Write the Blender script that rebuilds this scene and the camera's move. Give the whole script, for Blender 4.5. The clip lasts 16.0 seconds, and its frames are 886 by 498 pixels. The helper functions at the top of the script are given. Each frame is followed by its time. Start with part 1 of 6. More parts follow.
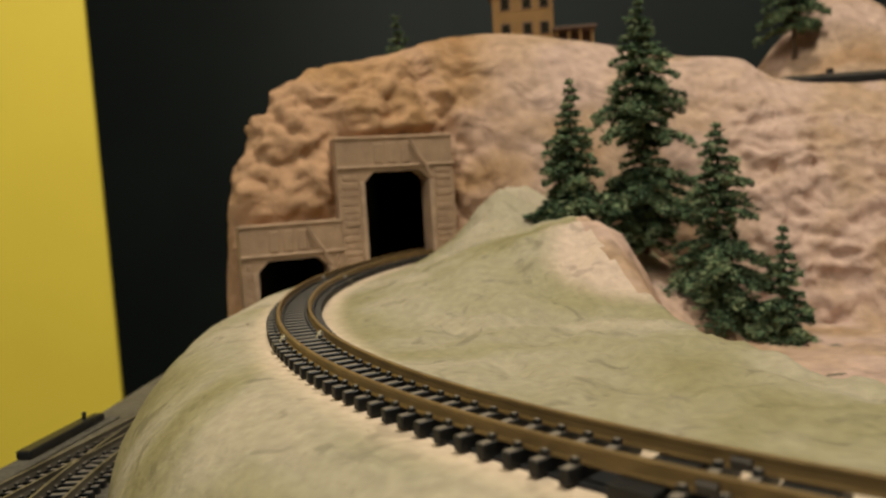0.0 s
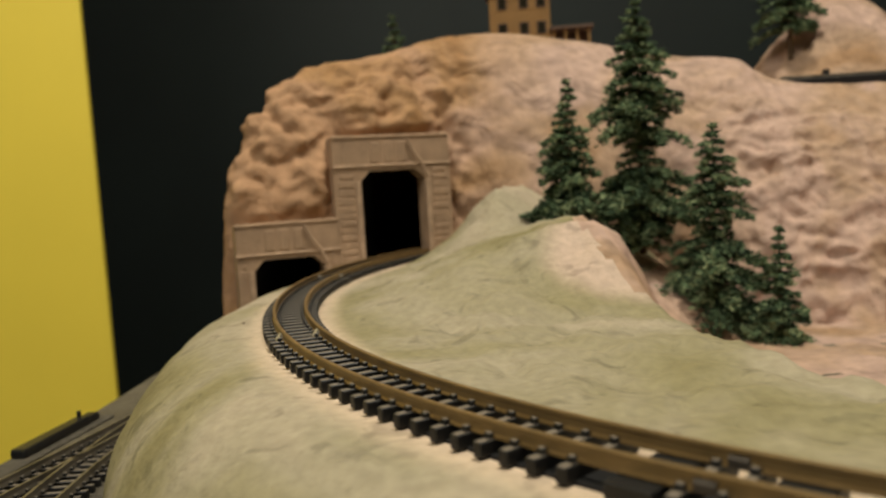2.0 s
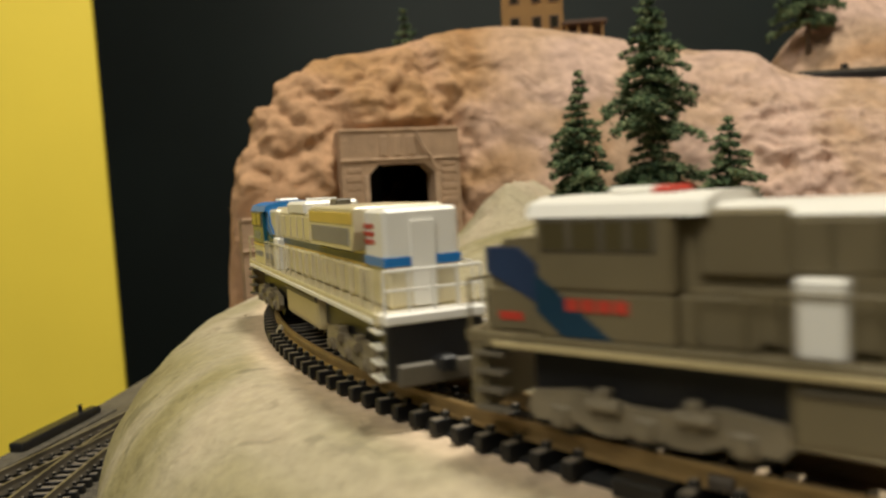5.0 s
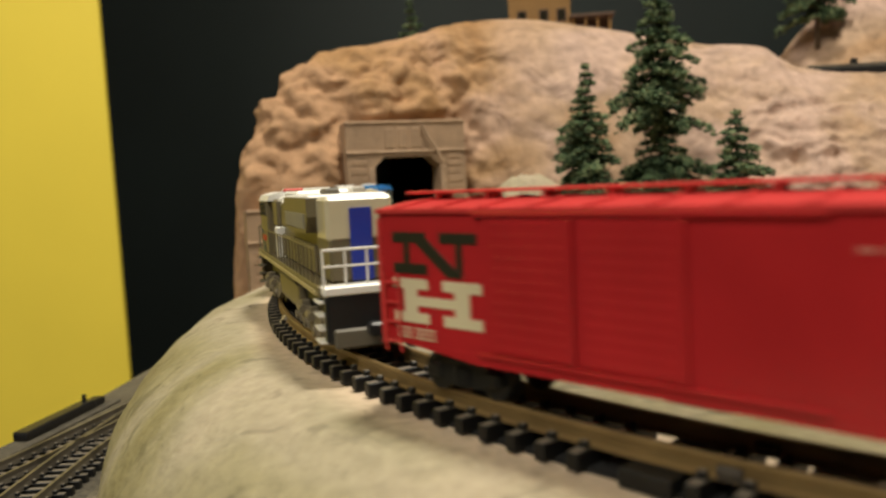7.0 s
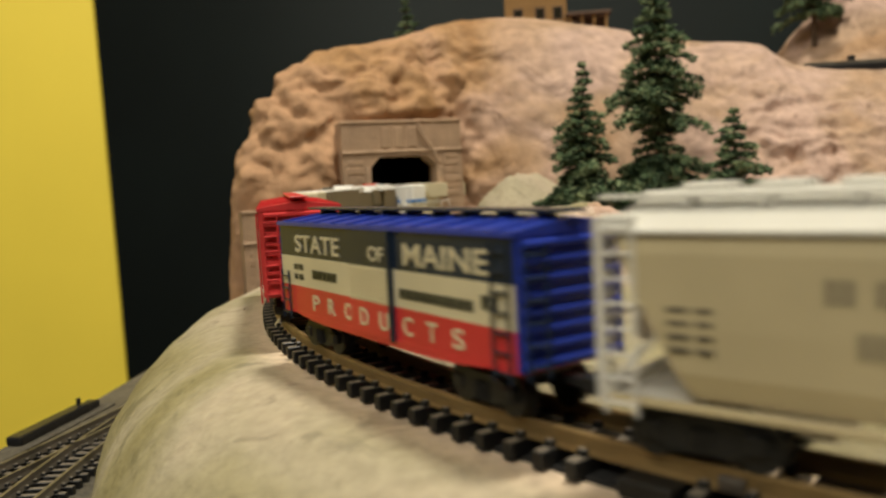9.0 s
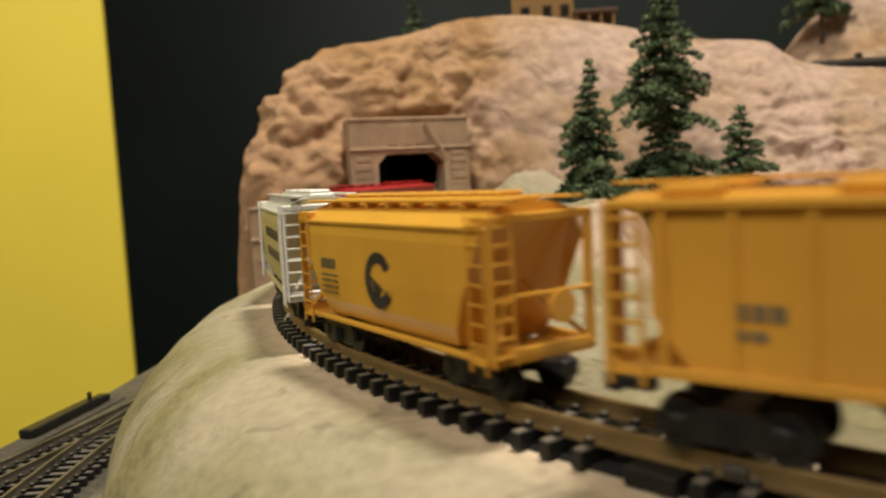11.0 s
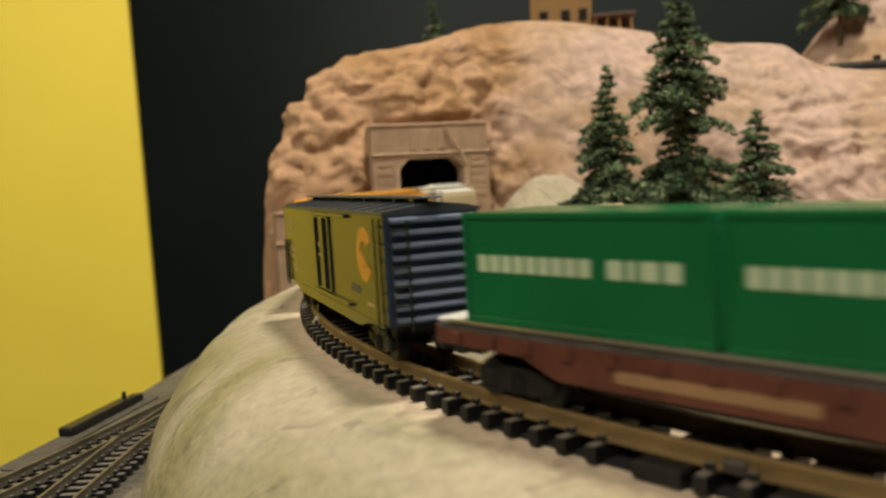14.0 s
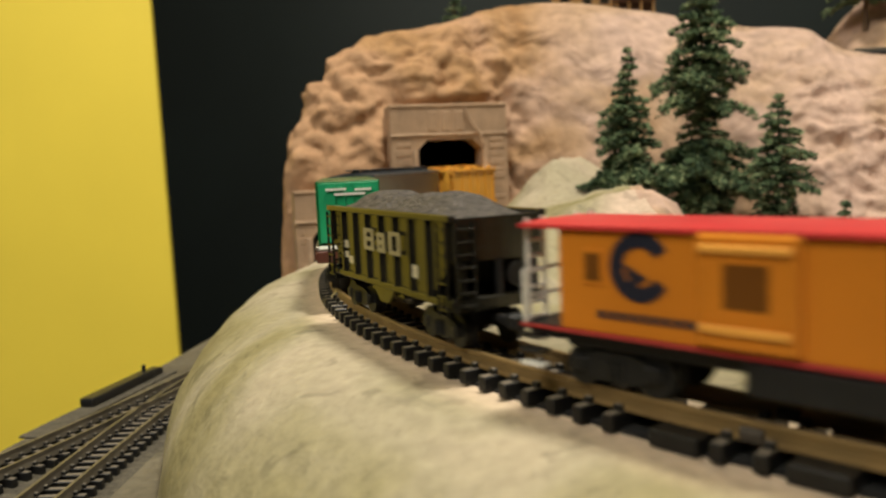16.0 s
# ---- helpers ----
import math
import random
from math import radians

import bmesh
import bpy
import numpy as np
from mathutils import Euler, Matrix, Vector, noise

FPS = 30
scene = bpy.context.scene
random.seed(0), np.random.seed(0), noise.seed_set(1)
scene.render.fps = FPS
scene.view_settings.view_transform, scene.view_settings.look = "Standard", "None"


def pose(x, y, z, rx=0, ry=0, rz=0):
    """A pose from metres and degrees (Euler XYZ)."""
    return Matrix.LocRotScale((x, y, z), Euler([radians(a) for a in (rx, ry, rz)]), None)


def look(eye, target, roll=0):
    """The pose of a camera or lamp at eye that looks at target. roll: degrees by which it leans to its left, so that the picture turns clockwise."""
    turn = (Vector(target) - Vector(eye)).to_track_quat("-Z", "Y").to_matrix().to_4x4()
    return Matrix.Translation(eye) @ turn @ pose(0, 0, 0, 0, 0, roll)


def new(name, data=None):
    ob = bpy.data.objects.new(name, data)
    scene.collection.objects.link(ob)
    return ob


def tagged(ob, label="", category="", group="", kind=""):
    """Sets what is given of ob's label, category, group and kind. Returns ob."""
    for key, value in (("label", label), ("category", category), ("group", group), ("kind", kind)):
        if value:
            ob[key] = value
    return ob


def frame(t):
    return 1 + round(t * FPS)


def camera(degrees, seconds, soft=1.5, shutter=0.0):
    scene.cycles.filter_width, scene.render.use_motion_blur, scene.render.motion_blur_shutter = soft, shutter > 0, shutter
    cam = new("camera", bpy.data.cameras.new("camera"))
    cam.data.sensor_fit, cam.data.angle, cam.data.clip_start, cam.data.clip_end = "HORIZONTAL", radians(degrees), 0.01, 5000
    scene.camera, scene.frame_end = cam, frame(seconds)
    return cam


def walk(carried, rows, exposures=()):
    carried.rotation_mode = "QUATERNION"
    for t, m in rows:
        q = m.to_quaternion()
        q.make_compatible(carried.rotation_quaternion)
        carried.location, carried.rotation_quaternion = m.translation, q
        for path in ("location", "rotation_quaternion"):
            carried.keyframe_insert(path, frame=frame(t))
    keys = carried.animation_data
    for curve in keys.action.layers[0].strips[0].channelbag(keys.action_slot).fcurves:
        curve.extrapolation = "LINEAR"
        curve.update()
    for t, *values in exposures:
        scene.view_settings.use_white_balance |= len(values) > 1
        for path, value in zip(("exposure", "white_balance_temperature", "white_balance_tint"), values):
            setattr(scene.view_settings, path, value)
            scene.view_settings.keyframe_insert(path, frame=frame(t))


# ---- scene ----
U = 0.00113  # metres to one plan unit; the plan is drawn in units of about a millimetre

cam = camera(58.4, 16.0, soft=2.2, shutter=0.5)
# a small phone lens, held focused on the middle of the curve
cam.data.dof.use_dof = True
cam.data.dof.focus_distance = 175 * U
cam.data.dof.aperture_fstop = cam.data.lens / 1000 / (1.45 * U)
# seconds, x, y, z in plan units, yaw, pitch, lean in degrees
ROWS = [
    (0.0, -0.2, 0.5, 33.7, -0.03, -4.74, -3.61),
    (0.5, -0.4, 0.9, 33.1, -0.01, -4.61, -3.58),
    (1.0, -0.5, 1.4, 32.8, -0.21, -4.59, -3.55),
    (1.5, -0.4, 1.4, 32.8, -0.32, -4.67, -3.59),
    (2.0, -0.4, 0.8, 33.4, -0.32, -4.76, -3.44),
    (2.5, -0.3, 0.5, 33.0, -0.19, -4.74, -3.55),
    (3.0, -0.3, 0.2, 33.4, -0.21, -4.74, -3.73),
    (3.5, 0.6, 3.3, 32.6, 0.15, -4.74, -3.73),
    (4.0, 1.0, 6.9, 30.7, 0.43, -4.72, -3.53),
    (4.5, 1.1, 6.5, 30.5, 0.46, -4.65, -3.31),
    (7.0, 1.0, 7.8, 29.3, 0.96, -5.02, -2.86),
    (7.5, 0.7, 7.0, 29.0, 0.94, -5.02, -2.80),
    (8.0, 0.8, 7.4, 28.4, 1.06, -5.17, -2.83),
    (8.5, 1.1, 8.7, 29.0, 1.12, -5.26, -2.90),
    (9.0, 1.3, 9.8, 29.9, 0.78, -5.15, -3.13),
    (9.5, 1.2, 9.8, 29.5, 0.68, -5.05, -3.37),
    (10.0, 0.9, 9.2, 29.1, 0.88, -5.39, -3.09),
    (12.5, 1.0, 4.9, 30.4, 1.85, -4.54, -3.43),
    (13.0, 0.8, 2.7, 30.3, 2.10, -4.24, -3.38),
    (13.5, 0.6, 0.3, 30.3, 2.29, -4.40, -3.22),
    (14.0, 0.8, 0.2, 31.7, 2.66, -5.20, -3.37),
    (14.5, 0.5, -0.4, 30.5, 3.09, -5.65, -3.30),
    (15.0, 0.1, -1.1, 30.9, 3.27, -5.76, -3.16),
    (15.5, 0.2, -0.3, 30.3, 3.59, -6.27, -2.81),
    (16.0, 0.1, -0.9, 29.6, 3.86, -6.17, -2.63),
]
walk(cam, [(t, pose(x * U, y * U, z * U, 90 + p, 0, w) @ pose(0, 0, 0, 0, 0, r)) for t, x, y, z, w, p, r in ROWS],
     exposures=[(0.0, -0.26), (2.6, -0.26), (4.5, -0.06), (7.5, 0.03), (12.5, 0.0), (15.0, 0.15), (16.0, 0.16)])

# ---- light: one dim room with a ceiling lamp and an added front fill ----
world = bpy.data.worlds.new("room_air")
scene.world = world
world.use_nodes = True
world.node_tree.nodes["Background"].inputs[0].default_value = (1.0, 0.90, 0.76, 1)
world.node_tree.nodes["Background"].inputs[1].default_value = 0.12


def area_lamp(name, at, target, size, watts, colour):
    data = bpy.data.lights.new(name, "AREA")
    data.shape, data.size, data.energy, data.color = "DISK", size, watts, colour
    ob = new(name, data)
    ob.matrix_world = look(at, target)
    return ob


area_lamp("ceiling_spot", (0.29, 0.15, 1.30), (0.02, 0.25, 0.0), 0.20, 17.0, (1.0, 0.93, 0.77))
# added fill with no known source, to brighten the yellow wall and car sides
area_lamp("front_fill", (-0.62, -0.82, 1.42), (-0.3, 0.5, 0.0), 1.0, 25.5, (1.0, 0.945, 0.80))

# ---- materials ----


def mat(name, colour, rough=0.6, metal=0.0, vary=0.12, scale=60.0, bump=0.0, bump_scale=400.0, spec=0.5):
    """A painted, moulded or cast surface: its colour wanders at two scales, with fine relief. Scales are per metre."""
    m = bpy.data.materials.new(name)
    m.use_nodes = True
    nt = m.node_tree
    b = nt.nodes["Principled BSDF"]
    b.inputs["Roughness"].default_value, b.inputs["Metallic"].default_value = rough, metal
    b.inputs["Specular IOR Level"].default_value = spec
    co = nt.nodes.new("ShaderNodeTexCoord")
    n1 = nt.nodes.new("ShaderNodeTexNoise")
    n1.inputs["Scale"].default_value, n1.inputs["Detail"].default_value = scale, 6
    nt.links.new(co.outputs["Object"], n1.inputs["Vector"])
    ramp = nt.nodes.new("ShaderNodeValToRGB")
    ramp.color_ramp.elements[0].position, ramp.color_ramp.elements[1].position = 0.3, 0.7
    ramp.color_ramp.elements[0].color = (*[c * (1 - vary) for c in colour], 1)
    ramp.color_ramp.elements[1].color = (*[min(1, c * (1 + vary)) for c in colour], 1)
    nt.links.new(n1.outputs["Fac"], ramp.inputs["Fac"])
    nt.links.new(ramp.outputs["Color"], b.inputs["Base Color"])
    if bump:
        n2 = nt.nodes.new("ShaderNodeTexNoise")
        n2.inputs["Scale"].default_value, n2.inputs["Detail"].default_value = bump_scale, 5
        nt.links.new(co.outputs["Object"], n2.inputs["Vector"])
        bp = nt.nodes.new("ShaderNodeBump")
        bp.inputs["Strength"].default_value, bp.inputs["Distance"].default_value = bump, 0.001
        nt.links.new(n2.outputs["Fac"], bp.inputs["Height"])
        nt.links.new(bp.outputs["Normal"], b.inputs["Normal"])
    return m


def plaster(name, stops, scale, fine, bump, ring=None, rough=0.85, speckle=(0.80, 1.15), wash=None, scuff=(70, 0.75), boulder=(55, 0.3), patch=None):
    """Painted plaster cloth: blotches of several washes, fine speckle, relief. ring: centre, radius, half width and colour of a sandy strip."""
    m = bpy.data.materials.new(name)
    m.use_nodes = True
    nt = m.node_tree
    b = nt.nodes["Principled BSDF"]
    b.inputs["Roughness"].default_value = rough
    b.inputs["Specular IOR Level"].default_value = 0.25
    co = nt.nodes.new("ShaderNodeTexCoord")
    big = nt.nodes.new("ShaderNodeTexNoise")
    big.inputs["Scale"].default_value, big.inputs["Detail"].default_value, big.inputs["Distortion"].default_value = scale, 5, 0.8
    nt.links.new(co.outputs["Object"], big.inputs["Vector"])
    ramp = nt.nodes.new("ShaderNodeValToRGB")
    els = ramp.color_ramp.elements
    while len(els) < len(stops):
        els.new(0.5)
    for e, (pos, c) in zip(els, stops):
        e.position, e.color = pos, (*c, 1)
    nt.links.new(big.outputs["Fac"], ramp.inputs["Fac"])
    small = nt.nodes.new("ShaderNodeTexNoise")
    small.inputs["Scale"].default_value, small.inputs["Detail"].default_value = fine, 8
    nt.links.new(co.outputs["Object"], small.inputs["Vector"])
    sm = nt.nodes.new("ShaderNodeMapRange")
    sm.inputs[1].default_value, sm.inputs[2].default_value, sm.inputs[3].default_value, sm.inputs[4].default_value = 0.3, 0.7, *speckle
    nt.links.new(small.outputs["Fac"], sm.inputs[0])
    mul = nt.nodes.new("ShaderNodeMix")
    mul.data_type, mul.blend_type = "RGBA", "MULTIPLY"
    mul.inputs[0].default_value = 1.0
    col = ramp.outputs["Color"]
    if ring:
        (cx, cy), radius, half, sand = ring
        sub = nt.nodes.new("ShaderNodeVectorMath")
        sub.operation = "SUBTRACT"
        sub.inputs[1].default_value = (cx, cy, 0)
        nt.links.new(co.outputs["Object"], sub.inputs[0])
        flat = nt.nodes.new("ShaderNodeVectorMath")
        flat.operation = "MULTIPLY"
        flat.inputs[1].default_value = (1, 1, 0)
        nt.links.new(sub.outputs[0], flat.inputs[0])
        ln = nt.nodes.new("ShaderNodeVectorMath")
        ln.operation = "LENGTH"
        nt.links.new(flat.outputs[0], ln.inputs[0])
        d = nt.nodes.new("ShaderNodeMath")
        d.operation = "SUBTRACT"
        d.inputs[1].default_value = radius
        nt.links.new(ln.outputs["Value"], d.inputs[0])
        ab = nt.nodes.new("ShaderNodeMath")
        ab.operation = "ABSOLUTE"
        nt.links.new(d.outputs[0], ab.inputs[0])
        wob = nt.nodes.new("ShaderNodeMath")
        wob.operation = "MULTIPLY_ADD"
        wob.inputs[1].default_value = 0.010
        nt.links.new(big.outputs["Fac"], wob.inputs[0])
        nt.links.new(ab.outputs[0], wob.inputs[2])
        mr = nt.nodes.new("ShaderNodeMapRange")
        mr.interpolation_type = "SMOOTHSTEP"
        mr.inputs[1].default_value, mr.inputs[2].default_value = half, half + 0.010
        mr.inputs[3].default_value, mr.inputs[4].default_value = 1, 0
        nt.links.new(wob.outputs[0], mr.inputs[0])
        mx = nt.nodes.new("ShaderNodeMix")
        mx.data_type = "RGBA"
        mx.inputs[7].default_value = (*sand, 1)
        nt.links.new(mr.outputs[0], mx.inputs[0])
        nt.links.new(col, mx.inputs[6])
        col = mx.outputs[2]
    if wash:
        x0, x1, tint = wash
        xyz = nt.nodes.new("ShaderNodeSeparateXYZ")
        nt.links.new(co.outputs["Object"], xyz.inputs[0])
        mess = nt.nodes.new("ShaderNodeMath")
        mess.operation = "MULTIPLY_ADD"
        mess.inputs[1].default_value = 0.10
        nt.links.new(big.outputs["Fac"], mess.inputs[0])
        nt.links.new(xyz.outputs[0], mess.inputs[2])
        wr = nt.nodes.new("ShaderNodeMapRange")
        wr.interpolation_type = "SMOOTHSTEP"
        wr.inputs[1].default_value, wr.inputs[2].default_value, wr.inputs[3].default_value, wr.inputs[4].default_value = x0, x1, 1, 0
        nt.links.new(mess.outputs[0], wr.inputs[0])
        wm = nt.nodes.new("ShaderNodeMix")
        wm.data_type, wm.blend_type = "RGBA", "MULTIPLY"
        wm.inputs[7].default_value = (*tint, 1)
        nt.links.new(wr.outputs[0], wm.inputs[0])
        nt.links.new(col, wm.inputs[6])
        col = wm.outputs[2]
    if patch:
        centre, radius, fresh = patch
        ds = nt.nodes.new("ShaderNodeVectorMath")
        ds.operation = "DISTANCE"
        ds.inputs[1].default_value = centre
        nt.links.new(co.outputs["Object"], ds.inputs[0])
        wb = nt.nodes.new("ShaderNodeMath")
        wb.operation = "MULTIPLY_ADD"
        wb.inputs[1].default_value = 0.03
        nt.links.new(big.outputs["Fac"], wb.inputs[0])
        nt.links.new(ds.outputs["Value"], wb.inputs[2])
        pf = nt.nodes.new("ShaderNodeMapRange")
        pf.interpolation_type = "SMOOTHSTEP"
        pf.inputs[1].default_value, pf.inputs[2].default_value, pf.inputs[3].default_value, pf.inputs[4].default_value = radius, radius + 0.014, 1, 0
        nt.links.new(wb.outputs[0], pf.inputs[0])
        px = nt.nodes.new("ShaderNodeMix")
        px.data_type = "RGBA"
        px.inputs[7].default_value = (*fresh, 1)
        nt.links.new(pf.outputs[0], px.inputs[0])
        nt.links.new(col, px.inputs[6])
        col = px.outputs[2]
    # scuffs: thin dark scratches and pits
    pit = nt.nodes.new("ShaderNodeTexNoise")
    pit.inputs["Scale"].default_value, pit.inputs["Detail"].default_value, pit.inputs["Distortion"].default_value = scuff[0], 6, 0.9
    nt.links.new(co.outputs["Object"], pit.inputs["Vector"])
    pr = nt.nodes.new("ShaderNodeMapRange")
    pr.interpolation_type = "SMOOTHSTEP"
    pr.inputs[1].default_value, pr.inputs[2].default_value, pr.inputs[3].default_value, pr.inputs[4].default_value = 0.57, 0.68, 1.0, scuff[1]
    nt.links.new(pit.outputs["Fac"], pr.inputs[0])
    pm = nt.nodes.new("ShaderNodeMix")
    pm.data_type, pm.blend_type = "RGBA", "MULTIPLY"
    pm.inputs[0].default_value = 1.0
    nt.links.new(col, pm.inputs[6])
    nt.links.new(pr.outputs[0], pm.inputs[7])
    nt.links.new(pm.outputs[2], mul.inputs[6])
    nt.links.new(sm.outputs[0], mul.inputs[7])
    nt.links.new(mul.outputs[2], b.inputs["Base Color"])
    bp = nt.nodes.new("ShaderNodeBump")
    bp.inputs["Strength"].default_value, bp.inputs["Distance"].default_value = bump, 0.002
    nt.links.new(small.outputs["Fac"], bp.inputs["Height"])
    # rounded lumps under the fine grain
    warp = nt.nodes.new("ShaderNodeVectorMath")
    warp.operation = "MULTIPLY_ADD"
    warp.inputs[1].default_value = (0.02, 0.02, 0.02)
    nt.links.new(pit.outputs["Color"], warp.inputs[0])
    nt.links.new(co.outputs["Object"], warp.inputs[2])
    vor = nt.nodes.new("ShaderNodeTexVoronoi")
    vor.feature = "SMOOTH_F1"
    vor.inputs["Scale"].default_value, vor.inputs["Smoothness"].default_value = boulder[0], 0.35
    nt.links.new(warp.outputs[0], vor.inputs["Vector"])
    b2 = nt.nodes.new("ShaderNodeBump")
    b2.invert = True
    b2.inputs["Strength"].default_value, b2.inputs["Distance"].default_value = boulder[1], 0.012
    nt.links.new(vor.outputs["Distance"], b2.inputs["Height"])
    b3 = nt.nodes.new("ShaderNodeBump")
    b3.inputs["Strength"].default_value, b3.inputs["Distance"].default_value = boulder[1] * 0.6, 0.006
    nt.links.new(pit.outputs["Fac"], b3.inputs["Height"])
    nt.links.new(b2.outputs["Normal"], b3.inputs["Normal"])
    nt.links.new(b3.outputs["Normal"], bp.inputs["Normal"])
    nt.links.new(bp.outputs["Normal"], b.inputs["Normal"])
    return m


CX, CY, RAD = 213.1, 277.0, 262.0  # the upper loop of track

ROCK = plaster("rock_plaster", [(0.28, (0.34, 0.20, 0.105)), (0.44, (0.43, 0.29, 0.195)), (0.58, (0.495, 0.343, 0.275)), (0.74, (0.435, 0.30, 0.237))], 14, 150, 0.20, wash=(0.03, 0.13, (0.88, 0.75, 0.53)), scuff=(44, 0.79), boulder=(44, 0.40))
GROUND = plaster("ground_plaster", [(0.28, (0.195, 0.165, 0.068)), (0.42, (0.285, 0.25, 0.138)), (0.54, (0.355, 0.31, 0.212)), (0.70, (0.47, 0.39, 0.29))], 12, 330, 0.30,
                 ring=((CX * U, CY * U), RAD * U, 0.0135, (0.60, 0.47, 0.34)), speckle=(0.86, 1.10), scuff=(95, 0.74), boulder=(60, 0.12),
                 patch=((64 * U, 258 * U, 4 * U), 0.042, (0.55, 0.42, 0.33)))
BASE = plaster("layout_board", [(0.3, (0.085, 0.072, 0.048)), (0.5, (0.125, 0.108, 0.075)), (0.7, (0.17, 0.148, 0.105))], 20, 300, 0.3)
PORTAL = mat("cast_plaster_stone", (0.37, 0.245, 0.155), 0.85, vary=0.2, scale=90, bump=0.5, bump_scale=700)
PORTAL_PALE = mat("worn_plaster_stone", (0.43, 0.295, 0.195), 0.85, vary=0.2, scale=120, bump=0.4, bump_scale=800)
# near-black that puts shade into the colour, in tunnels and tie gaps
SHADE_BLACK = mat("black_for_shade", (0.006, 0.006, 0.006), 0.9)
YELLOW_WALL = mat("yellow_wall_paint", (0.95, 0.735, 0.078), 0.55, vary=0.04, scale=5, bump=0.1, bump_scale=150)
BLACK_WALL = mat("black_wall_paint", (0.010, 0.017, 0.016), 0.7, vary=0.2, scale=4, bump=0.1, bump_scale=100)
CEILING = mat("ceiling_paint", (0.70, 0.66, 0.60), 0.8, vary=0.03, scale=3)
FLOOR = mat("dark_carpet", (0.06, 0.055, 0.05), 0.95, vary=0.3, scale=80, bump=0.4, bump_scale=600)
TIE = mat("brown_black_tie_plastic", (0.060, 0.048, 0.036), 0.75, vary=0.25, scale=300, bump=0.2, bump_scale=2000)
# paler brown for tie tops, painting in the light from above
TIE_TOP_LIT = mat("lit_tie_top", (0.15, 0.125, 0.095), 0.85, vary=0.3, scale=250)
RAIL = mat("brown_nickel_rail", (0.27, 0.18, 0.076), 0.42, 0.45, vary=0.2, scale=120)
RAIL_DULL = mat("weathered_rail", (0.17, 0.15, 0.12), 0.45, 0.6, vary=0.3, scale=120)
BALLAST = mat("grey_roadbed", (0.085, 0.074, 0.055), 0.95, vary=0.35, scale=500, bump=0.8, bump_scale=900)
TRUCK_BLACK = mat("matt_black_truck_plastic", (0.006, 0.006, 0.006), 0.5, vary=0.3, scale=300)
BLACK = mat("black_plastic", (0.012, 0.012, 0.013), 0.4, vary=0.2, scale=200)
STEEL = mat("bright_steel", (0.55, 0.52, 0.47), 0.3, 0.9, vary=0.1)
BARK = mat("tree_wire_bark", (0.09, 0.055, 0.03), 0.9, vary=0.3, scale=300, bump=0.5)
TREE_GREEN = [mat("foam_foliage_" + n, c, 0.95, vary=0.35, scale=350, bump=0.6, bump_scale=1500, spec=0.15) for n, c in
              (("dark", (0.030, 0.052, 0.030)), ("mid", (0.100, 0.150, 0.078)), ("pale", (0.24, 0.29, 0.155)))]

# ---- building blocks, in plan units ----


def finish(name, bm, materials, smooth=False):
    me = bpy.data.meshes.new(name)
    bmesh.ops.scale(bm, vec=(U, U, U), verts=bm.verts)
    if smooth:
        for f in bm.faces:
            f.smooth = True
    bm.to_mesh(me)
    bm.free()
    for m in materials if isinstance(materials, (list, tuple)) else [materials]:
        me.materials.append(m)
    return me


def part(name, bm, material, parent, label="", at=None, smooth=False):
    ob = new(name, finish(name, bm, material, smooth))
    ob.parent = parent
    if at is not None:
        ob.matrix_basis = at
    return tagged(ob, label)


def thing(name, label, category, group="", kind="", at=(0, 0, 0), turn=0):
    ob = new(name)
    ob.empty_display_size = 0.01
    ob.matrix_basis = pose(at[0] * U, at[1] * U, at[2] * U, 0, 0, turn)
    return tagged(ob, label, category, group, kind)


def box(bm, x0, x1, y0, y1, z0, z1, bevel=0.0, seg=1):
    r = bmesh.ops.create_cube(bm, size=1.0)["verts"]
    for v in r:
        v.co = Vector(((x0 + x1) / 2 + v.co.x * (x1 - x0), (y0 + y1) / 2 + v.co.y * (y1 - y0), (z0 + z1) / 2 + v.co.z * (z1 - z0)))
    if bevel:
        es = list({e for v in r for e in v.link_edges})
        bmesh.ops.bevel(bm, geom=es, offset=bevel, segments=seg, affect="EDGES", profile=0.6)
    return bm


def boxed(*a, **k):
    return box(bmesh.new(), *a, **k)


def rod(bm, a, b, r, n=8, r2=None):
    a, b = Vector(a), Vector(b)
    d = b - a
    res = bmesh.ops.create_cone(bm, cap_ends=True, segments=n, radius1=r, radius2=r if r2 is None else r2, depth=d.length)["verts"]
    m = Matrix.Translation((a + b) / 2) @ d.to_track_quat("Z", "Y").to_matrix().to_4x4()
    bmesh.ops.transform(bm, matrix=m, verts=res)
    return bm


def prism(bm, outline, x0, x1):
    """A body along x with an outline of (y, z) corners."""
    a = [bm.verts.new((x0, y, z)) for y, z in outline]
    b = [bm.verts.new((x1, y, z)) for y, z in outline]
    n = len(outline)
    bm.faces.new(a)
    bm.faces.new(b[::-1])
    for i in range(n):
        bm.faces.new((a[i], b[i], b[(i + 1) % n], a[(i + 1) % n]))
    bmesh.ops.recalc_face_normals(bm, faces=bm.faces)
    return bm


def side_panel(bm, outline, y0, y1):
    """A plate across y with an outline of (x, z) corners."""
    a = [bm.verts.new((x, y0, z)) for x, z in outline]
    b = [bm.verts.new((x, y1, z)) for x, z in outline]
    n = len(outline)
    bm.faces.new(a)
    bm.faces.new(b[::-1])
    for i in range(n):
        bm.faces.new((a[i], b[i], b[(i + 1) % n], a[(i + 1) % n]))
    bmesh.ops.recalc_face_normals(bm, faces=bm.faces)
    return bm


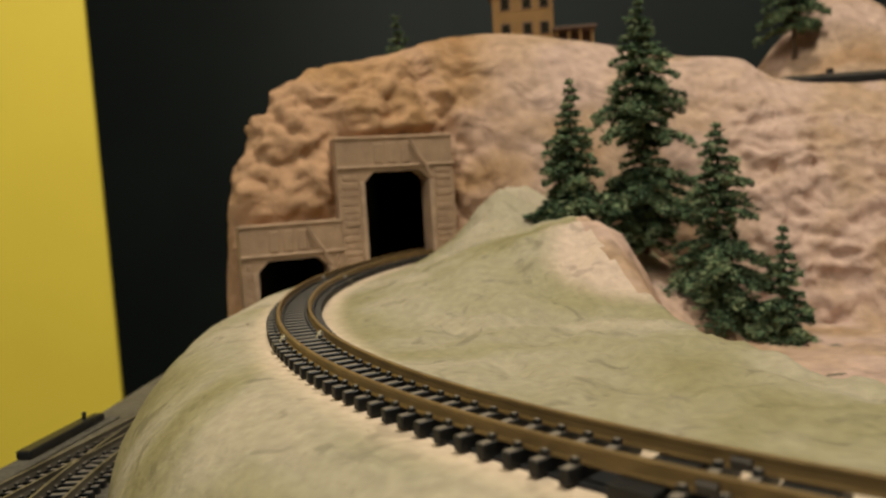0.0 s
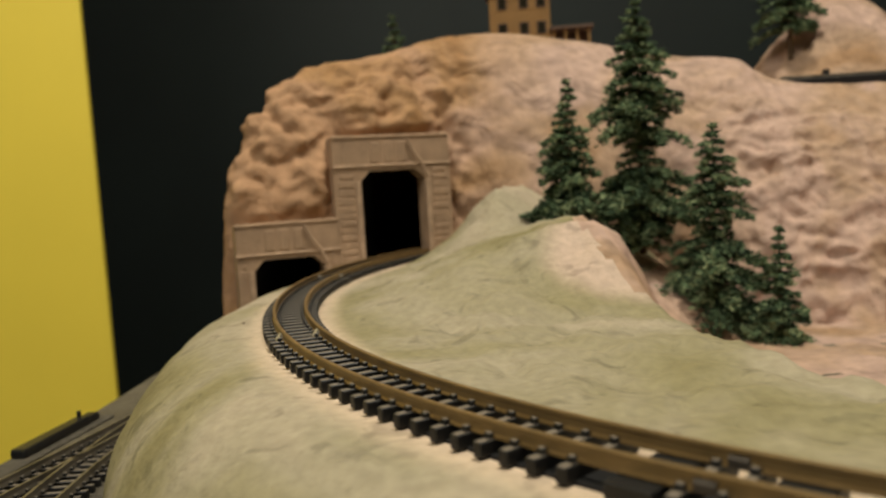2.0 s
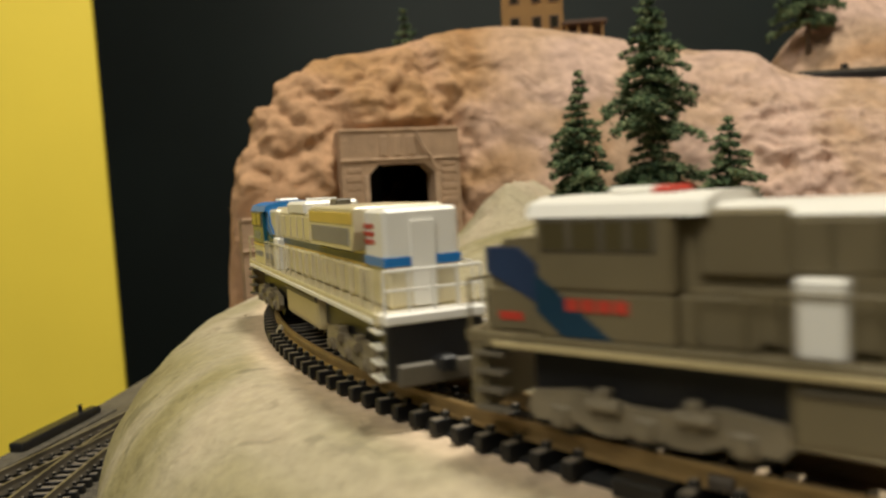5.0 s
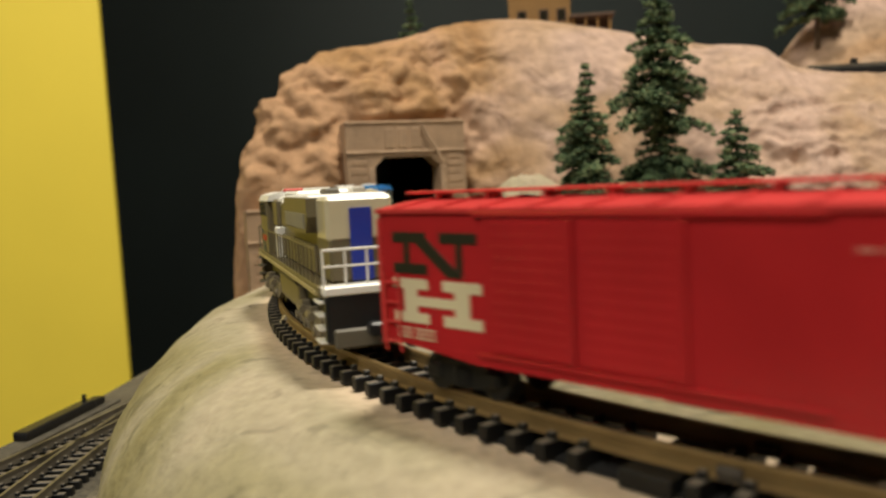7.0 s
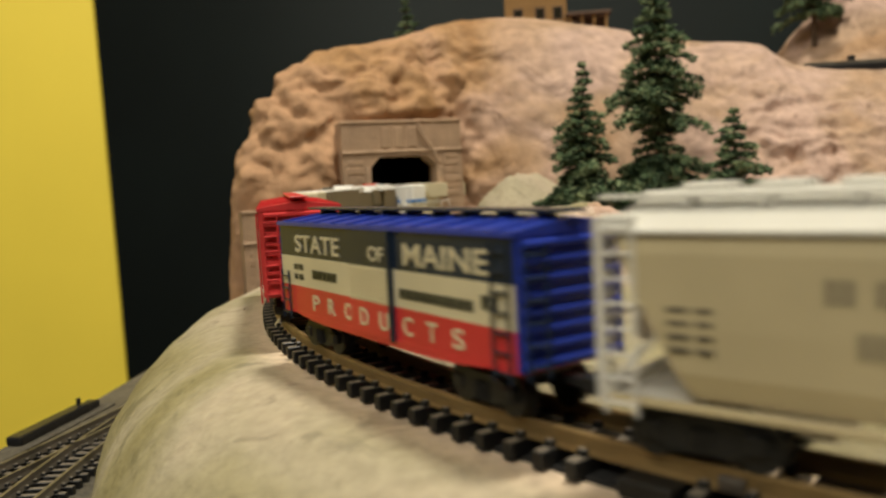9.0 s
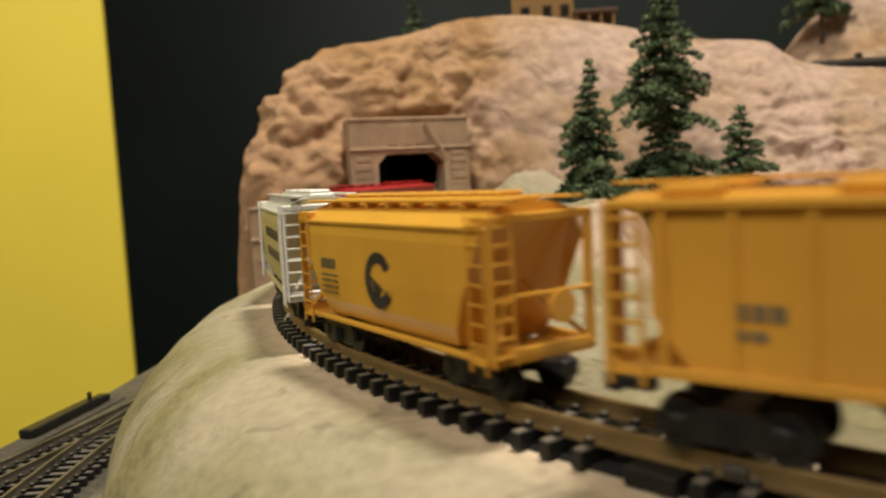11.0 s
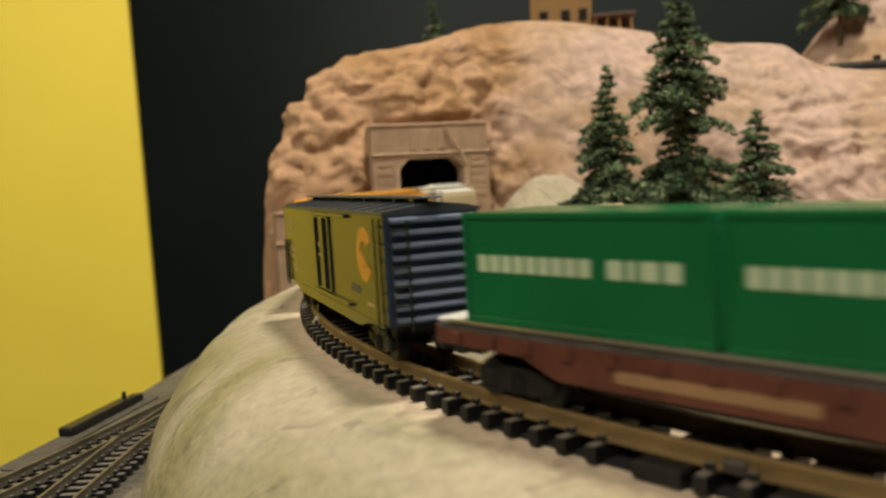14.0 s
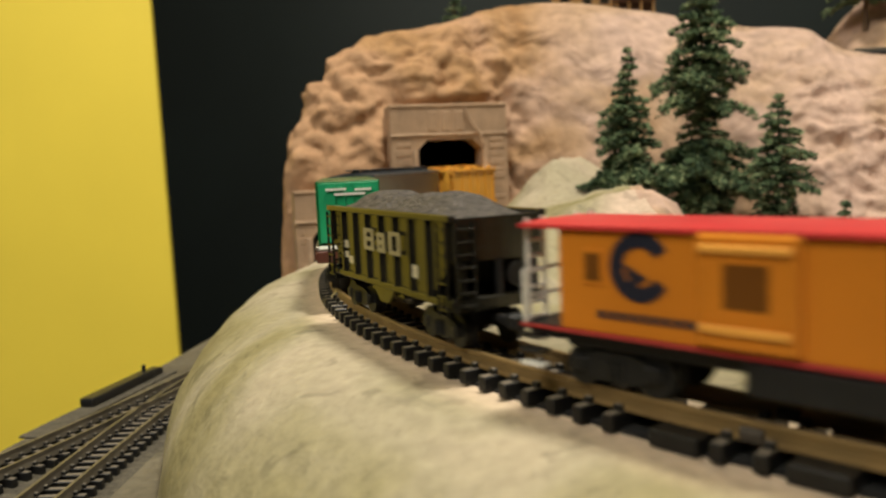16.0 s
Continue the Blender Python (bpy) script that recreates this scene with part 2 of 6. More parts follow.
def step(a, b, v):
    k = min(1.0, max(0.0, (v - a) / (b - a)))
    return k * k * (3 - 2 * k)


def lerp_table(table, v):
    """Linear between rows (key, value...)."""
    if v <= table[0][0]:
        return table[0][1:]
    for p, q in zip(table, table[1:]):
        if v <= q[0]:
            k = (v - p[0]) / (q[0] - p[0])
            return tuple(a + (b - a) * k for a, b in zip(p[1:], q[1:]))
    return table[-1][1:]


# ---- room ----
def slab(name, x0, x1, y0, y1, z0, z1, m, label, category):
    ob = new(name, finish(name, boxed(x0 / U, x1 / U, y0 / U, y1 / U, z0 / U, z1 / U), m))
    return tagged(ob, label, category, kind="structure")


slab("floor", -2.2, 2.6, -2.0, 1.7, -1.05, -0.95, FLOOR, "dark carpet floor of the exhibition room", "floor")
slab("ceiling", -2.2, 2.6, -2.0, 1.7, 1.6, 1.7, CEILING, "pale painted ceiling above the layout", "ceiling")
slab("wall_north", -2.2, 2.6, 1.5, 1.6, -0.95, 1.6, BLACK_WALL, "matt black painted wall behind the layout", "wall")
slab("wall_yellow", -2.05, -296 * U, 700 * U, 700 * U + 0.006, -0.95, 1.6, YELLOW_WALL, "plain yellow painted wall beside the layout", "wall")
slab("wall_west", -2.2, -2.1, -1.9, 1.5, -0.95, 1.6, BLACK_WALL, "matt black painted side wall", "wall")
slab("wall_east", 2.5, 2.6, -1.9, 1.5, -0.95, 1.6, BLACK_WALL, "matt black painted side wall", "wall")
# never in view; added to close the room, dark to hold back bounce light
slab("unseen_wall_south", -2.2, 2.6, -2.0, -1.9, -0.95, 1.6, BLACK_WALL, "unseen wall behind the visitor side, black to cut bounce light", "wall")

# ---- layout board and scenery ----
LOW = -44.0  # lower board


def ground_height(x, y):
    r = math.hypot(x - CX, y - CY)
    q = RAD - r
    bed = -5.0
    lump = noise.fractal((x * 0.035, y * 0.035, 3.1), 1.0, 2.0, 3)
    fold = 0.35 - abs(noise.noise((x * 0.09 + 2 * lump, y * 0.09, 4.4)))
    fine = noise.fractal((x * 0.15, y * 0.15, 7.7), 1.0, 2.0, 3)
    if q < -12:
        d = -q - 12 - 1.2 * lump
        d = max(0.0, d)
        if d >= 36.5:
            return LOW - 4
        z = bed - 38 * (1 - math.sqrt(1 - (d / 37.0) ** 2))
        return z + 0.35 * fine * step(0, 10, d) + 0.6 * lump * step(4, 20, d)
    if q < 12:
        return bed + 0.12 * fine
    qe, zc, fall = lerp_table([(100, 64, -8, 26), (137, 68, -8, 26), (170, 80, -6, 26), (220, 99, -7, 26), (250, 100, 10, 32), (270, 102, 18, 42),
                               (300, 98, 18, 44), (325, 84, 15, 60), (345, 70, 11, 95), (395, 44, 29, 105), (430, 40, 31, 105)], y)
    if q < qe:
        k = (q - 12) / (qe - 12)
        rise = 0.55 * k + 0.45 * step(0, 1, k)
        z = bed + (zc - bed) * rise
    else:
        k = step(0, 1, (q - qe) / fall) if fall < 60 else min(1.0, (q - qe) / fall)
        z = zc + (LOW + 1.5 - zc) * k
    w = step(14, 34, q)
    crease = 0.5 - abs(noise.noise((x * 0.06, y * 0.06, 1.7)))
    return z + w * (2.4 * lump + 1.0 * fine + 2.2 * (crease - 0.3) + 1.5 * (fold - 0.1))


def build_ground():
    rs = sorted({*range(0, 160, 8), *range(160, 246, 2), *[246 + 1.5 * i for i in range(20)], *[275 + 1.0 * i for i in range(37)], 311.2, 312.5})
    bm = bmesh.new()
    na = 540
    rows = []
    for i in range(na):
        a = 2 * math.pi * i / na
        row = []
        for r in rs:
            x, y = CX + max(r, 0.5) * math.cos(a), CY + max(r, 0.5) * math.sin(a)
            row.append(bm.verts.new((x, y, ground_height(x, y))))
        rows.append(row)
    for i in range(na):
        p, q = rows[i], rows[(i + 1) % na]
        for k in range(len(rs) - 1):
            f = bm.faces.new((p[k], p[k + 1], q[k + 1], q[k]))
            m = f.calc_center_median()
            if rs[k] < RAD - 50 and (m.z < -13 or (230 < m.y < 330 and RAD - rs[k] > 99 + 5 * noise.noise(m * 0.08))):
                f.material_index = 1
    ob = new("ground", finish("ground", bm, [GROUND, ROCK], True))
    return tagged(ob, "olive and sand painted plaster embankment under the track", "ground", kind="structure")


build_ground()

board = bmesh.new()
edge = [(-160, -420), (-142, 150), (-136.5, 235), (-132, 290), (-127, 420), (-118, 760), (760, 760), (760, -420)]
vs = [board.verts.new((x, y, LOW)) for x, y in edge]
vb = [board.verts.new((x, y, LOW - 30)) for x, y in edge]
board.faces.new(vs)
board.faces.new(vb[::-1])
for i in range(len(edge)):
    board.faces.new((vs[i], vb[i], vb[(i + 1) % len(edge)], vs[(i + 1) % len(edge)]))
bmesh.ops.recalc_face_normals(board, faces=board.faces)
tagged(new("layout_table", finish("layout_table", board, BASE)), "grey-brown model railway board at the lower level", "table", kind="structure")
for lx, ly in ((-60, -300), (650, -300), (-60, 650), (650, 650)):
    leg = new("table_leg", finish("table_leg", boxed(lx - 30, lx + 30, ly - 30, ly + 30, -0.95 / U, LOW - 30, bevel=3), BLACK))
    tagged(leg, "black timber leg under the layout board", "table leg", "legs of the layout board", kind="structure")

# ---- mountain ----
PORT = Vector((-21.0, 404.7, 0))  # middle of the upper portal at rail height
PE = Vector((0.931, 0.364, 0))
PN = Vector((0.364, -0.931, 0))  # outwards, to the visitor
LOWP = PORT + PE * -55.5 + Vector((0, 0, -40))

STATIONS = [  # foot x, y; crest x, y, z; steepness
    (-60, 640, -5, 655, 98, 1.4), (-95, 480, -41, 525, 102, 1.4), (-107, 420, -50, 472, 103, 1.35), (-106, 387, -46, 456, 104, 1.4),
    (-74, 389, -38, 452, 105, 1.5), (-36, 402, -24, 454, 107.5, 1.55), (0, 416, 0, 461, 114, 1.5), (30, 418, 28, 470, 118.5, 1.3),
    (90, 404, 91, 480, 112.5, 1.1), (130, 378, 143, 460, 98, 1.0), (165, 366, 170, 449, 93, 1.0), (200, 360, 193, 441, 79, 1.0),
    (260, 352, 246, 431, 74, 1.0), (400, 340, 390, 432, 75, 1.0), (520, 338, 510, 432, 75, 1.0)]


def spline(t):
    n = len(STATIONS) - 1
    i = min(n - 1, int(t * n))
    k = t * n - i
    g = lambda j: np.array(STATIONS[max(0, min(n, j))], float)
    p0, p1, p2, p3 = g(i - 1), g(i), g(i + 1), g(i + 2)
    return 0.5 * (2 * p1 + (p2 - p0) * k + (2 * p0 - 5 * p1 + 4 * p2 - p3) * k * k + (3 * p1 - p0 - 3 * p2 + p3) * k ** 3)


def in_portal(p, grow=0.0):
    """How far a place lies inside either portal's front: 0 outside, 1 well inside; and whether it lies in an opening."""
    best, hole = 0.0, False
    for o, half, top in ((PORT, 31, 60), (LOWP, 27, 61)):
        d = p - o
        s, z, out = d.dot(PE), d.z, abs(d.dot(PN))
        if out < 40:
            k = step(4, -4, abs(s) - half) * step(4, -4, z - top)
            best = max(best, k)
            hole = hole or (abs(s) < half - 5 and z < top - 5 and out < 30)
    hole = hole or (abs(p.x - 466) < 22 and p.z < 42)
    return best, hole


def build_mountain():
    nu, nv, nb = 350, 130, 46
    grid = np.zeros((nu, nv + nb, 3))
    for i in range(nu):
        fx, fy, tx, ty, tz, pw = spline(i / (nu - 1) * 0.99999)
        foot, top = np.array((fx, fy, -52.0)), np.array((tx, ty, tz))
        for j in range(nv):
            th = j / (nv - 1) * math.pi / 2
            h, z = (1 - math.cos(th)) ** pw, math.sin(th)
            mix = step(60, 150, fx) * 0.55
            h = h * (1 - mix) + (j / (nv - 1)) * mix
            z = z * (1 - mix) + (j / (nv - 1)) ** 0.9 * mix
            grid[i, j] = (*(foot[:2] + (top[:2] - foot[:2]) * h), foot[2] + (top[2] - foot[2]) * z)
        for j in range(nb):
            k = (j + 1) / nb
            drop = step(0.93, 1.0, k)
            grid[i, nv + j] = (tx, ty + (748 - ty) * min(1.0, k / 0.95), tz - 6 * math.sin(math.pi * k) - 3 * k - (tz + 50) * drop)
    du, dv = np.gradient(grid, axis=0), np.gradient(grid, axis=1)
    nor = np.cross(du, dv)
    nor /= np.linalg.norm(nor, axis=2, keepdims=True) + 1e-9
    bm = bmesh.new()
    vs, hole = [], np.zeros((nu, nv + nb), bool)
    for i in range(nu):
        row = []
        for j in range(nv + nb):
            p = Vector(grid[i, j])
            n = Vector(nor[i, j])
            inside, hole[i, j] = in_portal(p)
            warp = noise.noise_vector(p * 0.03) * 6
            q = p + warp
            a = noise.fractal(q * 0.020, 1.0, 2.1, 4)
            lumps = 0.5 - abs(noise.noise(q * 0.048))
            knobs = 0.5 - abs(noise.noise(q * 0.10 + Vector((5, 2, 9))))
            c = noise.fractal(q * 0.17, 0.9, 2.2, 4)
            calm = 1.0 - 0.80 * step(nv * 0.66, nv * 0.86, j)
            left = (1 - step(5, 40, p.x)) * step(-110, -60, p.x + 0.4 * p.z)
            right = step(110, 170, p.x)
            d = 2.2 * a * (0.5 + 0.5 * calm) + calm * ((1.0 + 4.5 * left) * (lumps - 0.25) + (0.6 + 2.0 * left) * (knobs - 0.25) + 0.5 * c)
            cell = 0.32 - noise.voronoi(Vector((q.x, q.y, q.z * 1.25)) * 0.052)[0][0]
            cell2 = 0.32 - noise.voronoi(Vector((q.x, q.y, q.z * 1.4)) * 0.105)[0][0]
            d += calm * (left * (9.5 * cell + 4.6 * cell2) + right * (2.4 * cell + 3.0 * cell2))
            ledge = noise.noise(Vector((q.x * 0.035, q.y * 0.035, q.z * 0.10)))
            d += calm * right * (3.4 * (knobs - 0.25) + 0.9 * c + 0.5 * math.tanh(6 * ledge) + 3.0 * (lumps - 0.25))
            # a brow of rock above each portal
            for o, top in ((PORT, 60), (LOWP, 61)):
                s = (p - o).dot(PE)
                zz = p.z - o.z - top
                if abs(s) < 34 and -6 < zz < 34 and p.y < 440:
                    d += (7.0 if top == 60 else 3.0) * step(34, 16, abs(s)) * step(-6, 4, zz) * step(34, 6, zz)
            d *= 1 - inside
            row.append(bm.verts.new(p + n * d - Vector(PN) * (3.0 * inside)))
        vs.append(row)
    for i in range(nu - 1):
        for j in range(nv + nb - 1):
            if hole[i, j] and hole[i + 1, j + 1] and hole[i + 1, j] and hole[i, j + 1]:
                continue
            bm.faces.new((vs[i][j], vs[i + 1][j], vs[i + 1][j + 1], vs[i][j + 1]))
    bm.faces.new([vs[nu - 1][j] for j in range(nv + nb)])
    bm.faces.new([vs[0][j] for j in range(nv + nb)][::-1])
    bmesh.ops.recalc_face_normals(bm, faces=bm.faces)
    ob = new("mountain", finish("mountain", bm, ROCK, True))
    return tagged(ob, "tan plaster rock mountain with two tunnel mouths", "mountain", kind="structure")


mountain = build_mountain()


def build_portal(o, half, label):
    """A cast portal: a wall with a chamfered opening, lintel, keystone blocks and side blocks; the painted dark behind
    it is added below.
    """
    th = math.degrees(math.atan2(PE.y, PE.x))
    root = thing("tunnel_portal", label, "tunnel portal", "portals of the mountain", kind="structure", at=o, turn=th)
    w, top, ch, lint = 17.3, 41.5, 5.0, 43.8
    inner = [(-w, -9), (-w, top - ch), (-w + ch, top), (w - ch, top), (w, top - ch), (w, -9)]
    outer = [(-half, -9), (-half, top - ch), (-half, 58.6), (half, 58.6), (half, top - ch), (half, -9)]
    bm = bmesh.new()
    rings = []
    for y in (0.0, 12.0):
        rings.append(([bm.verts.new((x, y, z)) for x, z in inner], [bm.verts.new((x, y, z)) for x, z in outer]))
    for k in range(5):
        for (a, b), flip in ((rings[0], 0), (rings[1], 1)):
            bm.faces.new((a[k], a[k + 1], b[k + 1], b[k]))
        bm.faces.new((rings[0][0][k], rings[1][0][k], rings[1][0][k + 1], rings[0][0][k + 1]))
        bm.faces.new((rings[0][1][k], rings[1][1][k], rings[1][1][k + 1], rings[0][1][k + 1]))
    bmesh.ops.recalc_face_normals(bm, faces=bm.faces)
    part("wall", bm, PORTAL, root)
    part("lintel", boxed(-half - 0.6, half + 0.6, -0.9, 0.2, lint - 0.4, lint + 0.9, bevel=0.4), PORTAL_PALE, root)
    part("cornice", boxed(-half - 0.2, half + 0.2, -0.6, 3, 57.6, 59.4, bevel=0.6), PORTAL, root)
    # pale reveal round the opening
    part("reveal", boxed(-w - 2.6, -w + 0.1, -1.0, 0.3, -9, top - ch, bevel=0.4), PORTAL_PALE, root)
    part("reveal", boxed(w - 0.1, w + 2.6, -1.0, 0.3, -9, top - ch, bevel=0.4), PORTAL_PALE, root)
    rng = random.Random(5)
    for s in (-1, 1):
        z = -8.0
        while z < lint - 4:
            hgt = rng.uniform(3.2, 4.2)
            x0, x1 = w + 3.6, half - 1.0 - rng.uniform(0, 1.8)
            if s < 0:
                x0, x1 = -x1, -x0
            part("stone", boxed(x0, x1, -0.12 - rng.uniform(0, 0.35), 0.4, z, z + hgt - 0.6, bevel=0.45), PORTAL, root)
            z += hgt
    for k in range(3):
        x = -9 + 7 * k
        part("keystone", boxed(x - 2.4, x + 2.4, -0.5, 0.3, lint + 1.8, lint + 12, bevel=0.4), PORTAL, root)
    bm = bmesh.new()
    pts = [(8, 13.5), (11, 7), (15, 1.5), (18.5, -6)]
    for (x0, z0), (x1, z1) in zip(pts, pts[1:]):
        rod(bm, (x0, -1.2, lint + z0), (x1, -1.2, lint + z1), 0.7, 6)
    part("stay_wire", bm, PORTAL_PALE, root, "pale strand hanging slantwise over the lintel")
    return root


build_portal(PORT, 31.0, "tan cast plaster tunnel portal round the upper track")
build_portal(LOWP, 25.0, "tan cast plaster tunnel portal round the lower track")

# ---- tunnels: added black shells stand in for the darkness inside; the upper one follows the loop ----
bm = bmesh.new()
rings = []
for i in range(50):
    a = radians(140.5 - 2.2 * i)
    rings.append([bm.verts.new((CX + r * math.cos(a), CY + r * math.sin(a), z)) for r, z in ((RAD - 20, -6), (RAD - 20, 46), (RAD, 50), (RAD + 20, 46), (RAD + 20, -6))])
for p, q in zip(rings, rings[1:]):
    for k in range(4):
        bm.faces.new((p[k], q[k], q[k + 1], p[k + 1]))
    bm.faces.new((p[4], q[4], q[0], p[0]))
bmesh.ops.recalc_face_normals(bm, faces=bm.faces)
tagged(new("tunnel_dark", finish("tunnel_dark", bm, SHADE_BLACK)), "black tube standing in for the darkness of the upper tunnel", "tunnel", kind="structure")
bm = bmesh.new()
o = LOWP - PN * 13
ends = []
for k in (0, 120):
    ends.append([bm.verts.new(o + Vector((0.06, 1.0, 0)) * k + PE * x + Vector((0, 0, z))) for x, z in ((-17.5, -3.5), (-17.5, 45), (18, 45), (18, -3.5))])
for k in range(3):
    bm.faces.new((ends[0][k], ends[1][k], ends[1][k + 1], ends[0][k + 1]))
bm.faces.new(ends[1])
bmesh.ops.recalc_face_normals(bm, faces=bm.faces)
tagged(new("tunnel_dark", finish("tunnel_dark", bm, SHADE_BLACK)), "black box standing in for the darkness of the lower tunnel", "tunnel", kind="structure")
# an added card that blackens what shows through the upper opening
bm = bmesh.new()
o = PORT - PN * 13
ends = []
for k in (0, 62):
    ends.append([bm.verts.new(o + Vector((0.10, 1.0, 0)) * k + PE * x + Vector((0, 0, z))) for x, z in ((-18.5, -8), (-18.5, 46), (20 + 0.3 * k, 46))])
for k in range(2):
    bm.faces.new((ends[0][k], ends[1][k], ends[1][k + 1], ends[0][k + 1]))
tagged(new("tunnel_dark", finish("tunnel_dark", bm, SHADE_BLACK)), "added black card that darkens the inside of the upper portal", "tunnel", kind="structure")

# ---- upper track: a full loop; its hidden part runs inside the mountain ----
PITCH = 1.06  # degrees from tie to tie


def sweep_ring(bm, cx, cy, profile, a0, a1, n):
    """A bar along a circle; profile of (radius, z) corners."""
    rings = []
    for i in range(n + 1):
        a = radians(a0 + (a1 - a0) * i / n)
        rings.append([bm.verts.new((cx + r * math.cos(a), cy + r * math.sin(a), z)) for r, z in profile])
    m = len(profile)
    for p, q in zip(rings, rings[1:]):
        for k in range(m):
            bm.faces.new((p[k], q[k], q[(k + 1) % m], p[(k + 1) % m]))
    bm.faces.new(rings[0])
    bm.faces.new(rings[-1][::-1])
    bmesh.ops.recalc_face_normals(bm, faces=bm.faces)
    return bm


def rail_profile(r):
    return [(r - 0.7, -2.4), (r + 0.7, -2.4), (r + 0.7, -2.15), (r + 0.2, -1.9), (r + 0.2, -0.85), (r + 0.42, -0.65), (r + 0.42, -0.08), (r + 0.34, 0),
            (r - 0.34, 0), (r - 0.42, -0.08), (r - 0.42, -0.65), (r - 0.2, -0.85), (r - 0.2, -1.9), (r - 0.7, -2.15)]


upper_track = thing("upper_track", "bronze rails on black plastic ties, curving into the tunnel", "track", kind="structure")
for r in (RAD - 4.5, RAD + 4.5):
    part("rail", sweep_ring(bmesh.new(), CX, CY, rail_profile(r), 138, 244, 212), RAIL, upper_track)
    part("rail", sweep_ring(bmesh.new(), CX, CY, rail_profile(r), 244.05, 360 + 137.95, 400), RAIL, upper_track)


def tie_mesh(name, m):
    bm = bmesh.new()
    box(bm, -8.0, 8.0, -0.85, 0.85, -4.7, -2.4, bevel=0.18)
    for x in (-5.55, -3.45, 3.45, 5.55):  # moulded rail clips
        box(bm, x - 0.5, x + 0.5, -0.6, 0.6, -2.45, -1.55, bevel=0.15)
    for f in bm.faces:  # lighter upper faces: overhead light put into the colour
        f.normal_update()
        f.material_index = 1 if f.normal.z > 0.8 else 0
    return finish(name, bm, [m, TIE_TOP_LIT])


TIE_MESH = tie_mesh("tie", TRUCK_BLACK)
for i in range(int(106 / PITCH)):
    a = 138.4 + i * PITCH
    if min(abs(a - 224.15), abs(a - 227.65)) < 1.05:
        continue
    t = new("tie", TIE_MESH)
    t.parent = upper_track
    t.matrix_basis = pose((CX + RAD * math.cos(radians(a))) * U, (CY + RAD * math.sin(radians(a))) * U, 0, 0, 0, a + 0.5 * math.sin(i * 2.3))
bm = bmesh.new()
for i in range(int(254 / PITCH)):
    a = radians(244.4 + i * PITCH)
    r = bmesh.ops.create_cube(bm, size=1.0, matrix=Matrix.Translation((CX + RAD * math.cos(a), CY + RAD * math.sin(a), -3.55)) @ Matrix.Rotation(a, 4, "Z") @ Matrix.Diagonal((16.0, 1.9, 2.3, 1)))
tagged(part("far_ties", bm, TIE, upper_track), kind="stuff")
# added black strip: the deep shade in the tie gaps, as a dark sheet
part("tie_gap_shade", sweep_ring(bmesh.new(), CX, CY, [(RAD - 6.2, -5.2), (RAD + 6.2, -5.2), (RAD + 6.2, -4.45), (RAD - 6.2, -4.45)], 0, 359.9, 500), SHADE_BLACK, upper_track, "black strip standing in for shade between the ties")
JOINER = mat("pale_nickel_joiner", (0.55, 0.51, 0.43), 0.45, 0.4, vary=0.1)
# rail joiners where track pieces meet
for a in (198.4, 225.9, 170.5):
    for r in (RAD - 4.5, RAD + 4.5):
        lip = 1.7 if a < 200 else 0.75
        bm = sweep_ring(bmesh.new(), CX, CY, [(r - 0.9, -2.35), (r + lip, -2.35), (r + 0.9, -1.3), (r + 0.55, -0.85), (r - 0.55, -0.85), (r - 0.9, -1.3)], a - 0.28, a + 0.28, 4)
        part("rail_joiner", bm, JOINER if a < 200 else TIE, upper_track, "metal rail joiner")
    for off in (-1.75, 1.75) if a > 220 else (0,):  # the two end ties of a joint are broad
        bm = bmesh.new()
        box(bm, -8.0, 8.0, -3.2 if off else -1.9, 3.2 if off else 1.9, -4.7, -2.5, bevel=0.2)
        b = radians(a + off)
        part("joint_tie", bm, [TRUCK_BLACK], upper_track, at=pose((CX + RAD * math.cos(b)) * U, (CY + RAD * math.sin(b)) * U, -0.0001, 0, 0, a + off))

# ---- lower tracks: a turnout beside the embankment ----


def straightish(points, off):
    """Points of a smooth line through plan points, moved sideways."""
    out = []
    n = len(points) - 1
    for i in range(n * 14 + 1):
        t = i / 14
        k = min(n - 1, int(t))
        f = t - k
        g = lambda j: Vector(points[max(0, min(n, j))])
        p0, p1, p2, p3 = g(k - 1), g(k), g(k + 1), g(k + 2)
        at = lambda f: 0.5 * (2 * p1 + (p2 - p0) * f + (2 * p0 - 5 * p1 + 4 * p2 - p3) * f * f + (3 * p1 - p0 - 3 * p2 + p3) * f ** 3)
        p, d = at(f), at(f + 0.01) - at(f - 0.01)
        d.normalize()
        out.append((p.x - d.y * off, p.y + d.x * off, d))
    return out


